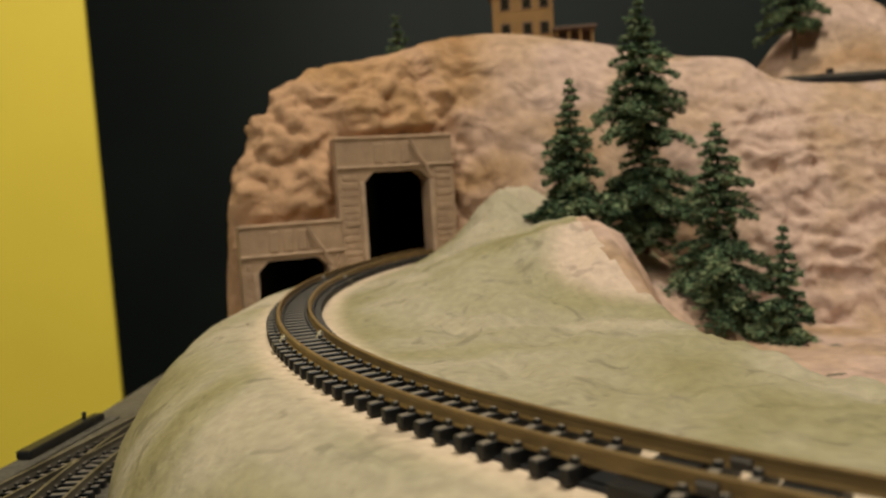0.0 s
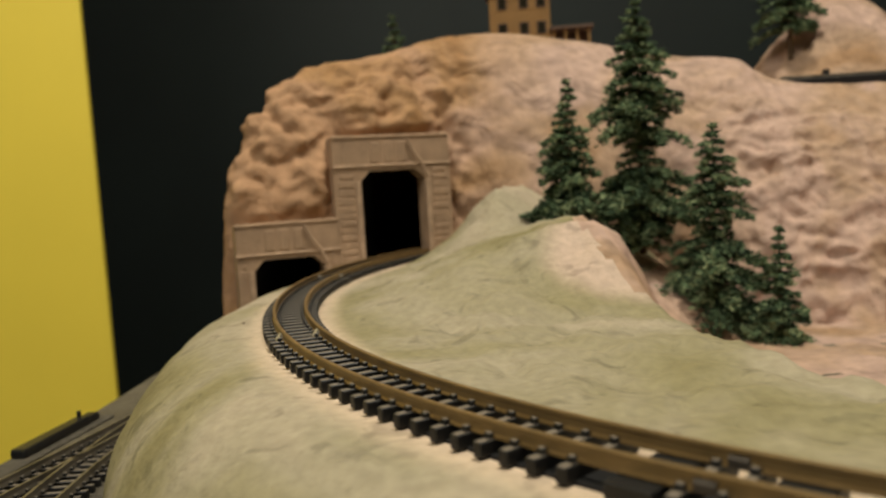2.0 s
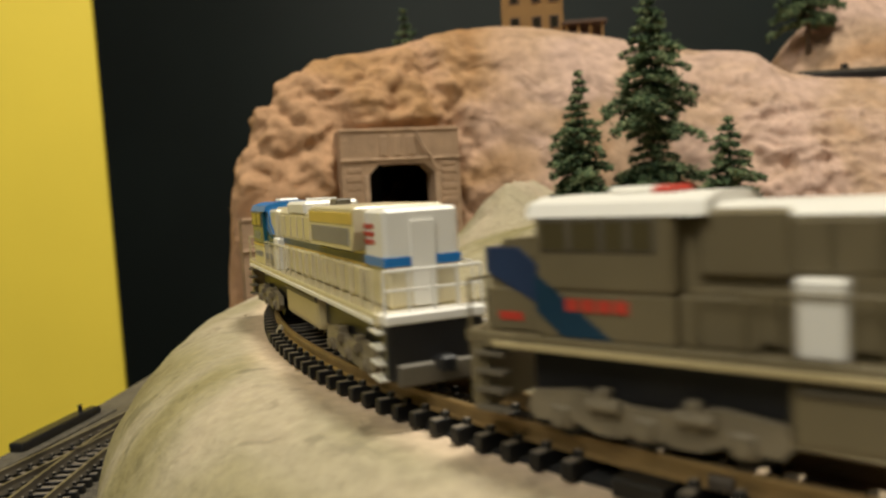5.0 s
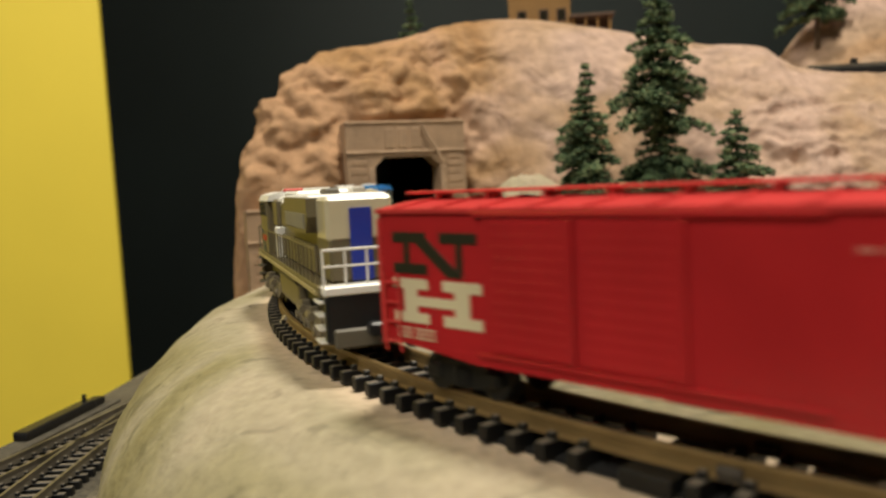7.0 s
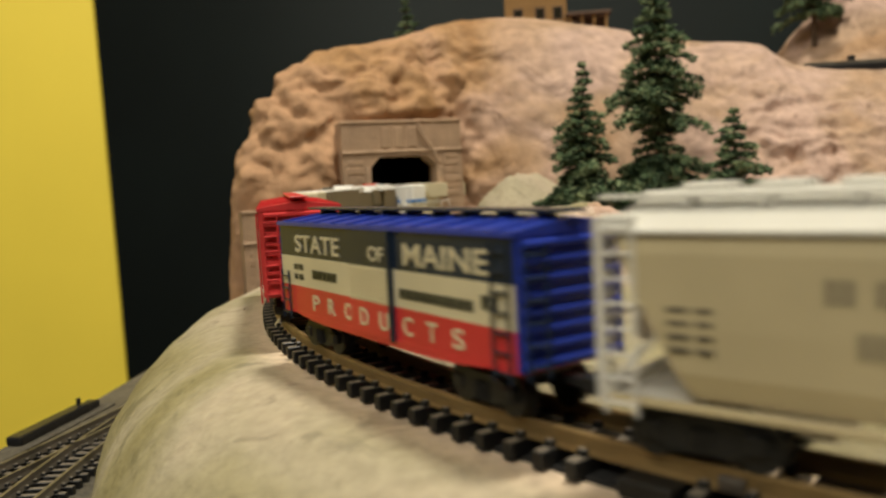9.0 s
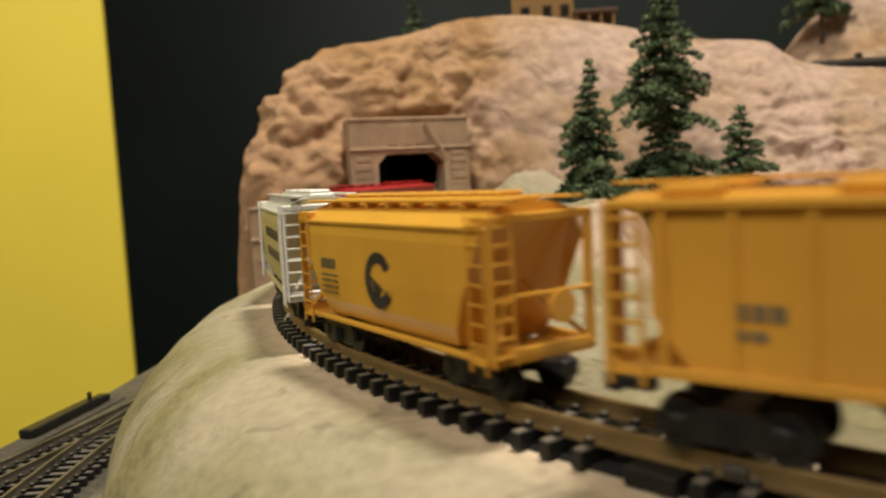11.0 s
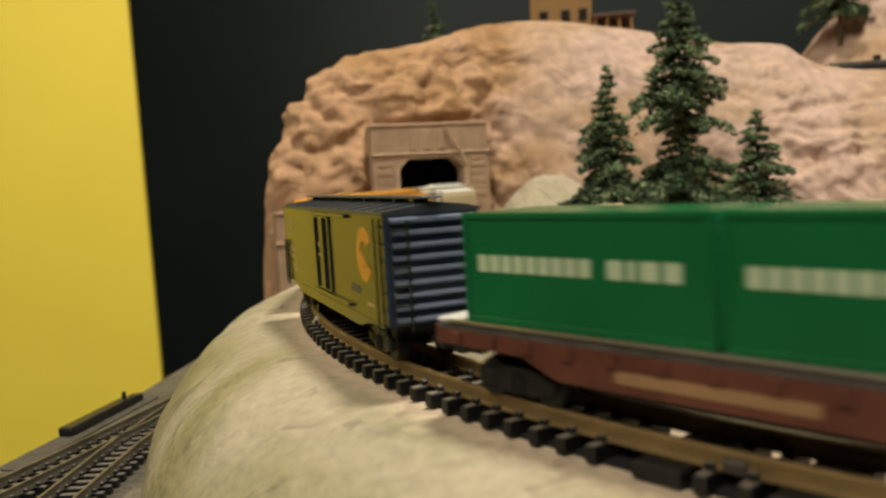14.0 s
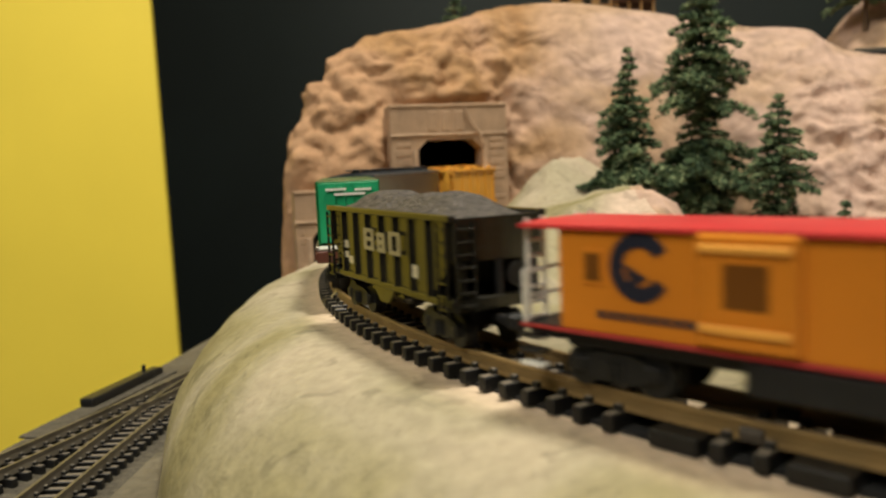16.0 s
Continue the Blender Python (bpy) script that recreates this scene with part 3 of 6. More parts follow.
def lower_track(points, label):
    root = thing("lower_track", label, "track", "tracks of the lower level", kind="structure")
    z = LOW + 5.1
    for off in (-4.5, 4.5):
        bm = bmesh.new()
        rings = []
        for x, y, d in straightish(points, off):
            s = Vector((-d.y, d.x))
            rings.append([bm.verts.new((x + s.x * w, y + s.y * w, z + h)) for w, h in ((-0.8, -2.4), (0.8, -2.4), (0.4, -1.2), (0.4, 0), (-0.4, 0), (-0.4, -1.2))])
        for p, q in zip(rings, rings[1:]):
            for k in range(6):
                bm.faces.new((p[k], q[k], q[(k + 1) % 6], p[(k + 1) % 6]))
        bmesh.ops.recalc_face_normals(bm, faces=bm.faces)
        part("rail", bm, RAIL_DULL, root)
    line = straightish(points, 0)
    far = 0.0
    for (x0, y0, d0), (x1, y1, d1) in zip(line, line[1:]):
        seg = math.hypot(x1 - x0, y1 - y0)
        while far < seg:
            k = far / seg
            t = new("tie", TIE_MESH)
            t.parent = root
            t.matrix_basis = pose((x0 + (x1 - x0) * k) * U, (y0 + (y1 - y0) * k) * U, z * U, 0, 0, math.degrees(math.atan2(d0.y, d0.x)) - 90)
            far += 4.2
        far -= seg
    # raised roadbed
    bm = bmesh.new()
    rings = []
    for x, y, d in line:
        s = Vector((-d.y, d.x))
        rings.append([bm.verts.new((x + s.x * w, y + s.y * w, LOW + h)) for w, h in ((-13, -0.5), (-9.5, 0.5), (9.5, 0.5), (13, -0.5))])
    for p, q in zip(rings, rings[1:]):
        for k in range(3):
            bm.faces.new((p[k], q[k], q[k + 1], p[k + 1]))
    bmesh.ops.recalc_face_normals(bm, faces=bm.faces)
    part("roadbed", bm, BALLAST, root, "grey ballast roadbed")
    return root


lower_track([(-57, 460), (-80, 372), (-97, 300), (-109, 245), (-121, 195), (-141, 120), (-150, 60)], "dark weathered rails curving out of the lower tunnel")
lower_track([(-97.5, 300), (-102, 262), (-104, 232), (-104, 200), (-100, 120), (-92, 40)], "dark weathered diverging rails of a turnout")

machine = thing("switch_machine", "black plastic switch machine beside the turnout", "switch machine", at=(-130.5, 258, LOW), turn=-98)
part("pad", boxed(-27, 46, -3.0, 5.5, 0.0, 0.8, bevel=0.3), BALLAST, machine, "grey mounting strip")
part("case", boxed(-17, 19, -2.6, 2.6, 0.8, 3.8, bevel=0.9, seg=2), BLACK, machine)
part("end_cover", boxed(-23, -16.6, -2.2, 2.2, 0.8, 3.4, bevel=0.9, seg=2), BLACK, machine)
part("lever", boxed(-14.5, -13.3, -0.6, 0.6, 3.7, 6.2, bevel=0.2), BLACK, machine)

# ---- trees ----


SLIM = ((0, 1.0), (0.25, 0.72), (0.5, 0.44), (0.75, 0.22), (1, 0.0))
EVEN = ((0, 1.0), (0.35, 0.80), (0.7, 0.45), (1, 0.04))
WAISTED = ((0, 0.45), (0.1, 0.70), (0.2, 0.97), (0.31, 0.92), (0.37, 0.30), (0.45, 0.28), (0.49, 1.0), (0.62, 0.80), (0.77, 0.62), (0.9, 0.30), (1, 0.03))
TWO_TIER = ((0, 0.9), (0.37, 1.0), (0.46, 0.98), (0.52, 0.26), (0.61, 0.26), (0.65, 0.80), (0.79, 0.50), (0.9, 0.24), (1, 0.03))


def conifer(name, at, height, radius, label, seed, tiers=15, bare=0.06, lean=(0, 0), clump=1.0, shape=EVEN):
    """A wire conifer: trunk, thin boughs in ragged tiers, and sprigs of foam along each bough."""
    rng = random.Random(seed)
    root = thing(name, label, "tree", "conifers on the slope", at=at)
    bm = bmesh.new()
    n = 8
    for i in range(n):
        a, b = i / n, (i + 1) / n
        rod(bm, (lean[0] * a, lean[1] * a, height * 0.95 * a - 2 * (i == 0)), (lean[0] * b, lean[1] * b, height * 0.95 * b), 1.5 * (1 - a) + 0.3, 7, 1.5 * (1 - b) + 0.3)
    boughs = []
    for k in range(tiers):
        f = bare + (1 - bare) * k / (tiers - 1)
        reach = radius * lerp_table(shape, f)[0] * (0.86 + 0.26 * rng.random()) + 0.8
        m = max(5, int(5 + 6 * (1 - f)))
        for j in range(m):
            a = 2 * math.pi * (j + rng.random() * 0.8) / m + k * 1.3
            boughs.append((height * f + rng.uniform(-1.2, 1.2) * (1 - f), a, reach * rng.choice((0.45, 0.7, 0.85, 1.0, 1.22))))
    for h, a, reach in boughs:
        rod(bm, (lean[0] * h / height, lean[1] * h / height, h), (lean[0] * h / height + 0.8 * reach * math.cos(a), lean[1] * h / height + 0.8 * reach * math.sin(a), h - 0.16 * reach), 0.32, 4, 0.12)
    part("trunk", bm, BARK, root)
    verts, faces, mats = [], [], []

    def sprig(c, d, s, m):
        """A thin pointed tuft at c, lying along d."""
        o = len(verts)
        q = Vector(d).to_track_quat("X", "Z").to_matrix()
        for e, long in (((1, 0, 0), 1.9), ((-1, 0, 0), 1.1), ((0, 1, 0), 0.62), ((0, -1, 0), 0.62), ((0, 0, 1), 0.5), ((0, 0, -1), 0.5)):
            verts.append(tuple((Vector(c) + q @ (Vector(e) * s * long * rng.uniform(0.6, 1.3))) * U))
        for f in ((0, 2, 4), (2, 1, 4), (1, 3, 4), (3, 0, 4), (2, 0, 5), (1, 2, 5), (3, 1, 5), (0, 3, 5)):
            faces.append(tuple(o + i for i in f))
            mats.append(m)

    for h, a, reach in boughs:
        steps = max(2, int(reach / 1.0))
        tone = rng.uniform(-0.22, 0.22)
        sag = rng.uniform(-0.02, 0.20)
        for i in range(steps + 1):
            d = reach * (i + 0.3) / (steps + 0.3)
            wide = 0.5 + 0.20 * d * (1.15 - i / (steps + 1))
            for _ in range(9 if d > 2 else 5):
                off = rng.gauss(0, wide)
                drop = sag * d + 0.010 * d * d + rng.uniform(-1.0, 1.2) * (0.5 + 0.05 * d)
                c = (lean[0] * h / height + d * math.cos(a) - off * math.sin(a), lean[1] * h / height + d * math.sin(a) + off * math.cos(a), h - drop + rng.uniform(0, 1.2))
                t = a + rng.gauss(0, 0.8) + (0.5 if off > 0 else -0.5)
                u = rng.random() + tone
                # tones vary at random; more dark ones near the trunk paint the crown's inner shade
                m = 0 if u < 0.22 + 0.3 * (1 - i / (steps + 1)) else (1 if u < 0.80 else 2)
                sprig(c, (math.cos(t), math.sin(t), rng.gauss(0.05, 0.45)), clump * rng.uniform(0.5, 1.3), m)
    for _ in range(24):
        z = height * rng.uniform(0.92, 1.0)
        sprig((lean[0] + rng.gauss(0, 0.4), lean[1] + rng.gauss(0, 0.4), z), (rng.gauss(0, 0.5), rng.gauss(0, 0.5), 1), 0.7, 1)
    me = bpy.data.meshes.new("crown")
    me.from_pydata(verts, [], faces)
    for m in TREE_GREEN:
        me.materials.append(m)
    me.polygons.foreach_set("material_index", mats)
    crown = new("crown", me)
    crown.parent = root
    tagged(crown, "dark green foam foliage in drooping tiers, inner shade painted in")
    return root


def stand(x, y, sink=1.0):
    return (x, y, ground_height(x, y) - sink)


conifer("conifer", stand(57.5, 357, 1), 74.2 - stand(57.5, 357, 1)[2], 27, "slim dark green model conifer behind the mound", 3, tiers=22, bare=0.03, lean=(3, 0), shape=SLIM)
conifer("conifer", (97.5, 377, -4), 115.2, 23, "tallest dark green model conifer, tiered crown", 8, tiers=30, bare=0.03, shape=WAISTED)
conifer("conifer", (121.5, 352.5, -48), 99, 22, "dark green model conifer at the foot of the rock", 11, tiers=27, lean=(2, 0), shape=TWO_TIER)
conifer("conifer", (144.4, 335.6, -48), 53, 16, "small dark green model conifer at the foot of the rock", 17, tiers=14, shape=SLIM)

# ---- on the upper plateau ----
WINDOW_GLASS = mat("dark_window_plastic", (0.02, 0.018, 0.012), 0.1)

def plateau(x, y):
    """Height of the mountain's back at a plan place."""
    hit, place, _, _ = mountain.ray_cast(Vector((x * U, y * U, 0.6)), Vector((0, 0, -1)))
    return place.z / U if hit else 100.0


bpy.context.view_layer.update()
conifer("conifer", (-21, 522, plateau(-21, 522) - 1), 142 - plateau(-21, 522), 9, "tiny green model conifer on the mountain top", 23, tiers=9, clump=0.9)

STUCCO = mat("ochre_house_siding", (0.30, 0.17, 0.055), 0.7, vary=0.12, scale=60, bump=0.2)
SHINGLE = mat("brown_house_roof", (0.10, 0.06, 0.04), 0.8, vary=0.3, scale=200)
house = thing("model_house", "ochre three-storey model house on the mountain top", "house", at=(72, 566, plateau(72, 560) - 9), turn=-6)
part("wall", boxed(-27, 15, 0, 30, 0, 66, bevel=0.4), STUCCO, house)
for z in range(2, 66, 3):
    part("clapboard", boxed(-27.4, 15.4, -0.5, 0.2, z, z + 0.8), STUCCO, house)
for x in (-18, -3, 9):
    for z in (14, 33, 51):
        w = part("window", boxed(x - 3.4, x + 3.4, -0.9, 0.3, z, z + 9, bevel=0.2), SHINGLE, house)
        part("pane", boxed(x - 2.5, x + 2.5, -1.1, -0.7, z + 0.9, z + 8.1), WINDOW_GLASS, w, "dark pane")
part("roof", prism(bmesh.new(), [(-3, 66), (15, 83), (33, 66), (33, 64), (-3, 64)], -30, 18), SHINGLE, house)
part("porch_floor", boxed(15, 42, -6, 20, 0, 8, bevel=0.3), SHINGLE, house)
for x in (17, 25, 33, 41):
    part("porch_post", boxed(x - 0.8, x + 0.8, -5.5, -4, 8, 34, bevel=0.2), STUCCO, house)
part("porch_wall", boxed(15, 42, 8, 9, 8, 34), SHINGLE, house)
part("porch_rail", boxed(16, 42, -5.3, -4.3, 17, 18.2), STUCCO, house)
part("porch_roof", boxed(14, 44, -8, 21, 34, 36, bevel=0.3), SHINGLE, house)
for i, (x, c) in enumerate(((20, (0.30, 0.10, 0.05)), (29, (0.05, 0.08, 0.25)), (36, (0.22, 0.14, 0.08)))):
    crate = thing("porch_crate", "small painted crate on the house porch", "crate", "crates on the porch", at=(72 + x, 566 + 3, plateau(72, 560) - 1))
    part("box", boxed(-3, 3, -3, 3, 0, 9 + 3 * i, bevel=0.4), mat("crate_paint_%s" % "abc"[i], c), crate)
    part("lid", boxed(-3.3, 3.3, -3.3, 3.3, 9 + 3 * i, 10 + 3 * i, bevel=0.2), SHINGLE, crate)

# a second hill with its own tree
bm = bmesh.new()
rows = []
for i in range(90):
    a = 2 * math.pi * i / 90
    row = []
    for j in range(34):
        k = j / 33
        r = 78 * k
        x, y = 276 + r * math.cos(a), 540 + r * math.sin(a) * 0.9
        z = 150 - 82 * k ** 1.25 + (1 - 0.5 * k) * (5 * noise.fractal((x * 0.03, y * 0.03, 9.0), 1.0, 2.0, 4))
        row.append(bm.verts.new((x, y, z)))
    rows.append(row)
for i in range(90):
    p, q = rows[i], rows[(i + 1) % 90]
    for j in range(33):
        bm.faces.new((p[j], p[j + 1], q[j + 1], q[j]))
bmesh.ops.remove_doubles(bm, verts=bm.verts, dist=0.01)
bmesh.ops.recalc_face_normals(bm, faces=bm.faces)
hill = tagged(new("hill", finish("hill", bm, ROCK, True)), "tan plaster hill behind the upper plateau", "hill", kind="structure")
conifer("conifer", (231, 512, 100), 62, 27, "dark green model conifer with a bare forked trunk", 31, tiers=9, bare=0.30)
top_track = thing("plateau_track", "dark track along the upper plateau", "track", kind="structure", at=(236, 472, 80.0), turn=-3)
part("roadbed", boxed(-30, 190, -8, 8, -12, 1.0, bevel=0.4), BLACK, top_track)
for y in (-4.5, 4.5):
    part("rail", boxed(-30, 190, y - 0.5, y + 0.5, 1.0, 3.2, bevel=0.1), RAIL_DULL, top_track)
part("buffer_stop", boxed(-4, -1, -2, 2, 1.0, 6.5, bevel=0.3), BLACK, top_track)

RUST_GRIT = mat("rusty_grit", (0.12, 0.06, 0.03), 0.9)
# grit left lying on the shoulder
rng = random.Random(4)
for i, (x, y) in enumerate(((4.4, 108.5), (-16.5, 150), (-40, 196), (-60, 236))):
    g = bmesh.new()
    bmesh.ops.create_icosphere(g, subdivisions=1, radius=0.5 if i == 0 else 0.3)
    for v in g.verts:
        v.co *= rng.uniform(0.7, 1.3)
    ob = new("grit", finish("grit", g, BLACK if i < 2 else RUST_GRIT))
    ob.matrix_basis = pose(x * U, y * U, (ground_height(x, y) + 0.2) * U)
    tagged(ob, "tiny dark crumb of grit on the sandy shoulder", "grit", "grit on the shoulder")

# ---- rolling stock: x is the way the train runs, y its outer side, z up from the rail ----
RED = mat("red_car_paint", (0.47, 0.022, 0.026), 0.18, vary=0.10, scale=60, bump=0.05, spec=0.85)
RED_ROOF = mat("red_roof_paint", (0.60, 0.045, 0.045), 0.40, vary=0.12, scale=70)
NAVY = mat("navy_band_paint", (0.018, 0.030, 0.055), 0.26, vary=0.15)
BLUE = mat("royal_blue_paint", (0.025, 0.050, 0.36), 0.28, vary=0.12)
CREAM = mat("cream_paint", (0.70, 0.62, 0.42), 0.32, vary=0.08)
BAND_RED = mat("bright_red_band_paint", (0.62, 0.040, 0.045), 0.28, vary=0.08)
GREY_CAR = mat("light_grey_hopper_paint", (0.68, 0.66, 0.60), 0.3, vary=0.08)
ORANGE_CAR = mat("yellow_orange_hopper_paint", (0.70, 0.345, 0.048), 0.22, vary=0.08, spec=0.8)
DARK_CAR = mat("blue_black_car_paint", (0.020, 0.024, 0.017), 0.19, vary=0.25, spec=0.9)
# ribs paler than the end sheet: their bluish glints are put into the colour
RIB_GLINT = mat("slate_blue_rib_glint", (0.17, 0.20, 0.28), 0.22, vary=0.15)
# dark roof lightened to blue grey, with its reflection painted in
ROOF_SHEEN = mat("slate_blue_roof_sheen", (0.050, 0.058, 0.068), 0.40, vary=0.2)
DARK_END = mat("dark_blue_end_paint", (0.026, 0.044, 0.095), 0.30, vary=0.2)
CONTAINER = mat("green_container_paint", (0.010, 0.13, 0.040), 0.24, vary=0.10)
# a brighter green than the container sides, for the door end
CONTAINER_END = mat("brighter_green_door_end", (0.012, 0.33, 0.14), 0.42, vary=0.08)
RUST = mat("rust_red_flatcar", (0.12, 0.038, 0.024), 0.42, vary=0.25, scale=150)
FADED_GREEN = mat("pale_green_marking", (0.50, 0.58, 0.38), 0.5, vary=0.12)
DECK = mat("grey_wood_deck", (0.075, 0.064, 0.052), 0.7, vary=0.3, scale=200)
COAL_CAR = mat("black_hopper_paint", (0.018, 0.016, 0.011), 0.20, vary=0.3, spec=0.9)
COAL = mat("coal_grit", (0.085, 0.072, 0.063), 0.6, vary=0.6, scale=900, bump=1.0, bump_scale=1200)
CABOOSE = mat("orange_caboose_paint", (0.62, 0.205, 0.018), 0.30, vary=0.08)
BAY_GLASS = mat("brown_tinted_window", (0.16, 0.06, 0.012), 0.12, vary=0.15)
LEDGE = mat("pale_orange_edge", (0.80, 0.36, 0.06), 0.45, vary=0.1)
CABOOSE_SILL = mat("dull_red_sill", (0.36, 0.03, 0.028), 0.5, vary=0.15)
LOGO_DARK = mat("dark_blue_marking", (0.012, 0.014, 0.03), 0.5)
LOGO_GOLD = mat("orange_gold_marking", (0.68, 0.31, 0.04), 0.5, vary=0.15)
DIM_GOLD = mat("dull_gold_marking", (0.46, 0.31, 0.11), 0.5, vary=0.2)
DULL_CREAM = mat("dull_yellowed_cream", (0.38, 0.325, 0.18), 0.5, vary=0.15)
LOGO_GREEN = mat("green_marking", (0.07, 0.13, 0.05), 0.5)
LOGO_BLACK = mat("black_marking", (0.02, 0.022, 0.012), 0.5)
LOCO_GREY = mat("warm_grey_loco_paint", (0.64, 0.57, 0.39), 0.25, vary=0.06)
LOCO_YELLOW = mat("yellow_grey_loco_paint", (0.46, 0.38, 0.21), 0.42, vary=0.08)
LOCO_BLUE = mat("sky_blue_loco_paint", (0.012, 0.17, 0.50), 0.35, vary=0.06)
LOCO_TEAL = mat("teal_loco_paint", (0.016, 0.085, 0.115), 0.25, vary=0.08)
LOCO_STRIPE = mat("dark_blue_stripe", (0.010, 0.040, 0.075), 0.4)
LOCO_WHITE = mat("white_loco_paint", (0.82, 0.80, 0.75), 0.35, vary=0.04)
LOCO_DARK = mat("dark_underframe_grey", (0.11, 0.095, 0.07), 0.55, vary=0.25)
TRUCK_GREY = mat("grey_tan_truck", (0.18, 0.15, 0.10), 0.5, vary=0.3, scale=150)
FADED_GREY = mat("dull_cream_marking", (0.30, 0.30, 0.20), 0.5, vary=0.15)
GRILLE = mat("grey_radiator_grille", (0.24, 0.23, 0.22), 0.5, vary=0.2)
FADED = mat("faded_pink_marking", (0.62, 0.22, 0.17), 0.5)
# light grey hopper paint with the yellow wall's reflection put into the colour
HOPPER_SIDE_REFLECT = mat("grey_hopper_side_yellow_reflection", (0.55, 0.46, 0.28), 0.27, vary=0.06)
PLATE = mat("tan_name_plate", (0.30, 0.17, 0.08), 0.5, vary=0.15)
WINDOW = mat("smoked_window_plastic", (0.085, 0.070, 0.034), 0.08, vary=0.1)
LINE_YELLOW = mat("yellow_line_and_window_light", (0.62, 0.44, 0.11), 0.35, vary=0.1)
FLAG_RED = mat("red_flag_marking", (0.50, 0.05, 0.03), 0.5)


def wheel_mesh():
    bm = bmesh.new()
    rod(bm, (0, -0.9, 0), (0, 0.9, 0), 2.75, 16)
    rod(bm, (0, -1.1, 0), (0, -0.7, 0), 3.15, 16)
    rod(bm, (0, 0.8, 0), (0, 1.5, 0), 0.7, 8)
    return finish("wheel", bm, [TRUCK_BLACK])


def truck_mesh(axles, base):
    """A freight truck: bolster, side frames with journal boxes and springs."""
    bm = bmesh.new()
    box(bm, -1.8, 1.8, -5.2, 5.2, 2.0, 5.0, bevel=0.3)
    for s in (-1, 1):
        y = s * 5.6
        side_panel(bm, [(-base / 2 - 1.6, 3.6), (-base / 2 - 1.6, 2.2), (-base / 4, 1.2), (base / 4, 1.2), (base / 2 + 1.6, 2.2), (base / 2 + 1.6, 3.6), (base / 4, 4.9), (-base / 4, 4.9)], y - 0.55, y + 0.55)
        for k in axles:
            box(bm, k - 1.1, k + 1.1, y - 0.9, y + 0.9, 1.9, 4.0, bevel=0.3)
        for k in (-0.9, 0, 0.9):
            rod(bm, (k, y + s * 0.7, 1.5), (k, y + s * 0.7, 3.8), 0.36, 6)
    return bm


WHEEL = wheel_mesh()
TRUCK = finish("truck", truck_mesh((-5.2, 5.2), 10.4), TRUCK_BLACK)


def add_truck(parent, x, mesh=None, axles=(-5.2, 5.2)):
    t = new("truck", mesh or TRUCK)
    t.parent = parent
    t.matrix_basis = pose(x * U, 0, 0)
    for k in axles:
        for s in (-1, 1):
            w = new("wheel", WHEEL)
            w.parent = t
            w.matrix_basis = pose(k * U, s * 4.5 * U, 2.75 * U, 0, 0, 0 if s > 0 else 180)
    return t


def coupler(parent, x, s):
    bm = bmesh.new()
    box(bm, min(x, x + s * 5.2), max(x, x + s * 5.2), -0.9, 0.9, 4.2, 5.6, bevel=0.25)
    box(bm, min(x + s * 3.8, x + s * 6.2), max(x + s * 3.8, x + s * 6.2), -1.5, 1.1, 3.8, 6.2, bevel=0.4)
    part("coupler", bm, BLACK, parent)


def ladder(parent, x, y, z0, z1, width, m, along="x", rungs=6, r=0.28):
    """A ladder with two stiles and rungs, lying in the side (along x) or the end (along y)."""
    bm = bmesh.new()
    for k in (-width / 2, width / 2):
        a = (x + k, y, z0) if along == "x" else (x, y + k, z0)
        b = (x + k, y, z1) if along == "x" else (x, y + k, z1)
        rod(bm, a, b, r, 6)
    for i in range(rungs):
        z = z0 + (z1 - z0) * (i + 0.5) / rungs
        a = (x - width / 2, y, z) if along == "x" else (x, y - width / 2, z)
        b = (x + width / 2, y, z) if along == "x" else (x, y + width / 2, z)
        rod(bm, a, b, r * 0.9, 6)
    return part("ladder", bm, m, parent)


def bars(parent, x, y, z, widths, height, m, gap=0.7, name="marking", label=""):
    """A row of plain bars on the outer side, read from the front backwards."""
    bm = bmesh.new()
    for w in widths:
        if w > 0:
            box(bm, x - w, x, y - 0.05, y + 0.10, z, z + height)
        x -= abs(w) + gap
    return part(name, bm, m, parent, label)


def words(parent, text, x, y, z, height, width, m, turn=0):
    """Lettering that stands on the outer side, starting x units before the middle."""
    cu = bpy.data.curves.new("lettering", "FONT")
    cu.body, cu.size, cu.extrude, cu.offset = text, 1.0, 0.02, 0.012
    tmp = bpy.data.objects.new("lettering", cu)
    me = bpy.data.meshes.new_from_object(tmp)
    bpy.data.objects.remove(tmp)
    bpy.data.curves.remove(cu)
    co = np.array([v.co for v in me.vertices])
    lo, hi = co.min(axis=0), co.max(axis=0)
    for v in me.vertices:
        a, b = (v.co.x - lo[0]) / (hi[0] - lo[0]) * width, (v.co.y - lo[1]) / (hi[1] - lo[1]) * height
        v.co = Vector(((x - a) * U, (y + 0.08 + v.co.z * 3) * U, (z + b) * U))
    me.materials.append(m)
    ob = new("lettering", me)
    ob.parent = parent
    return ob


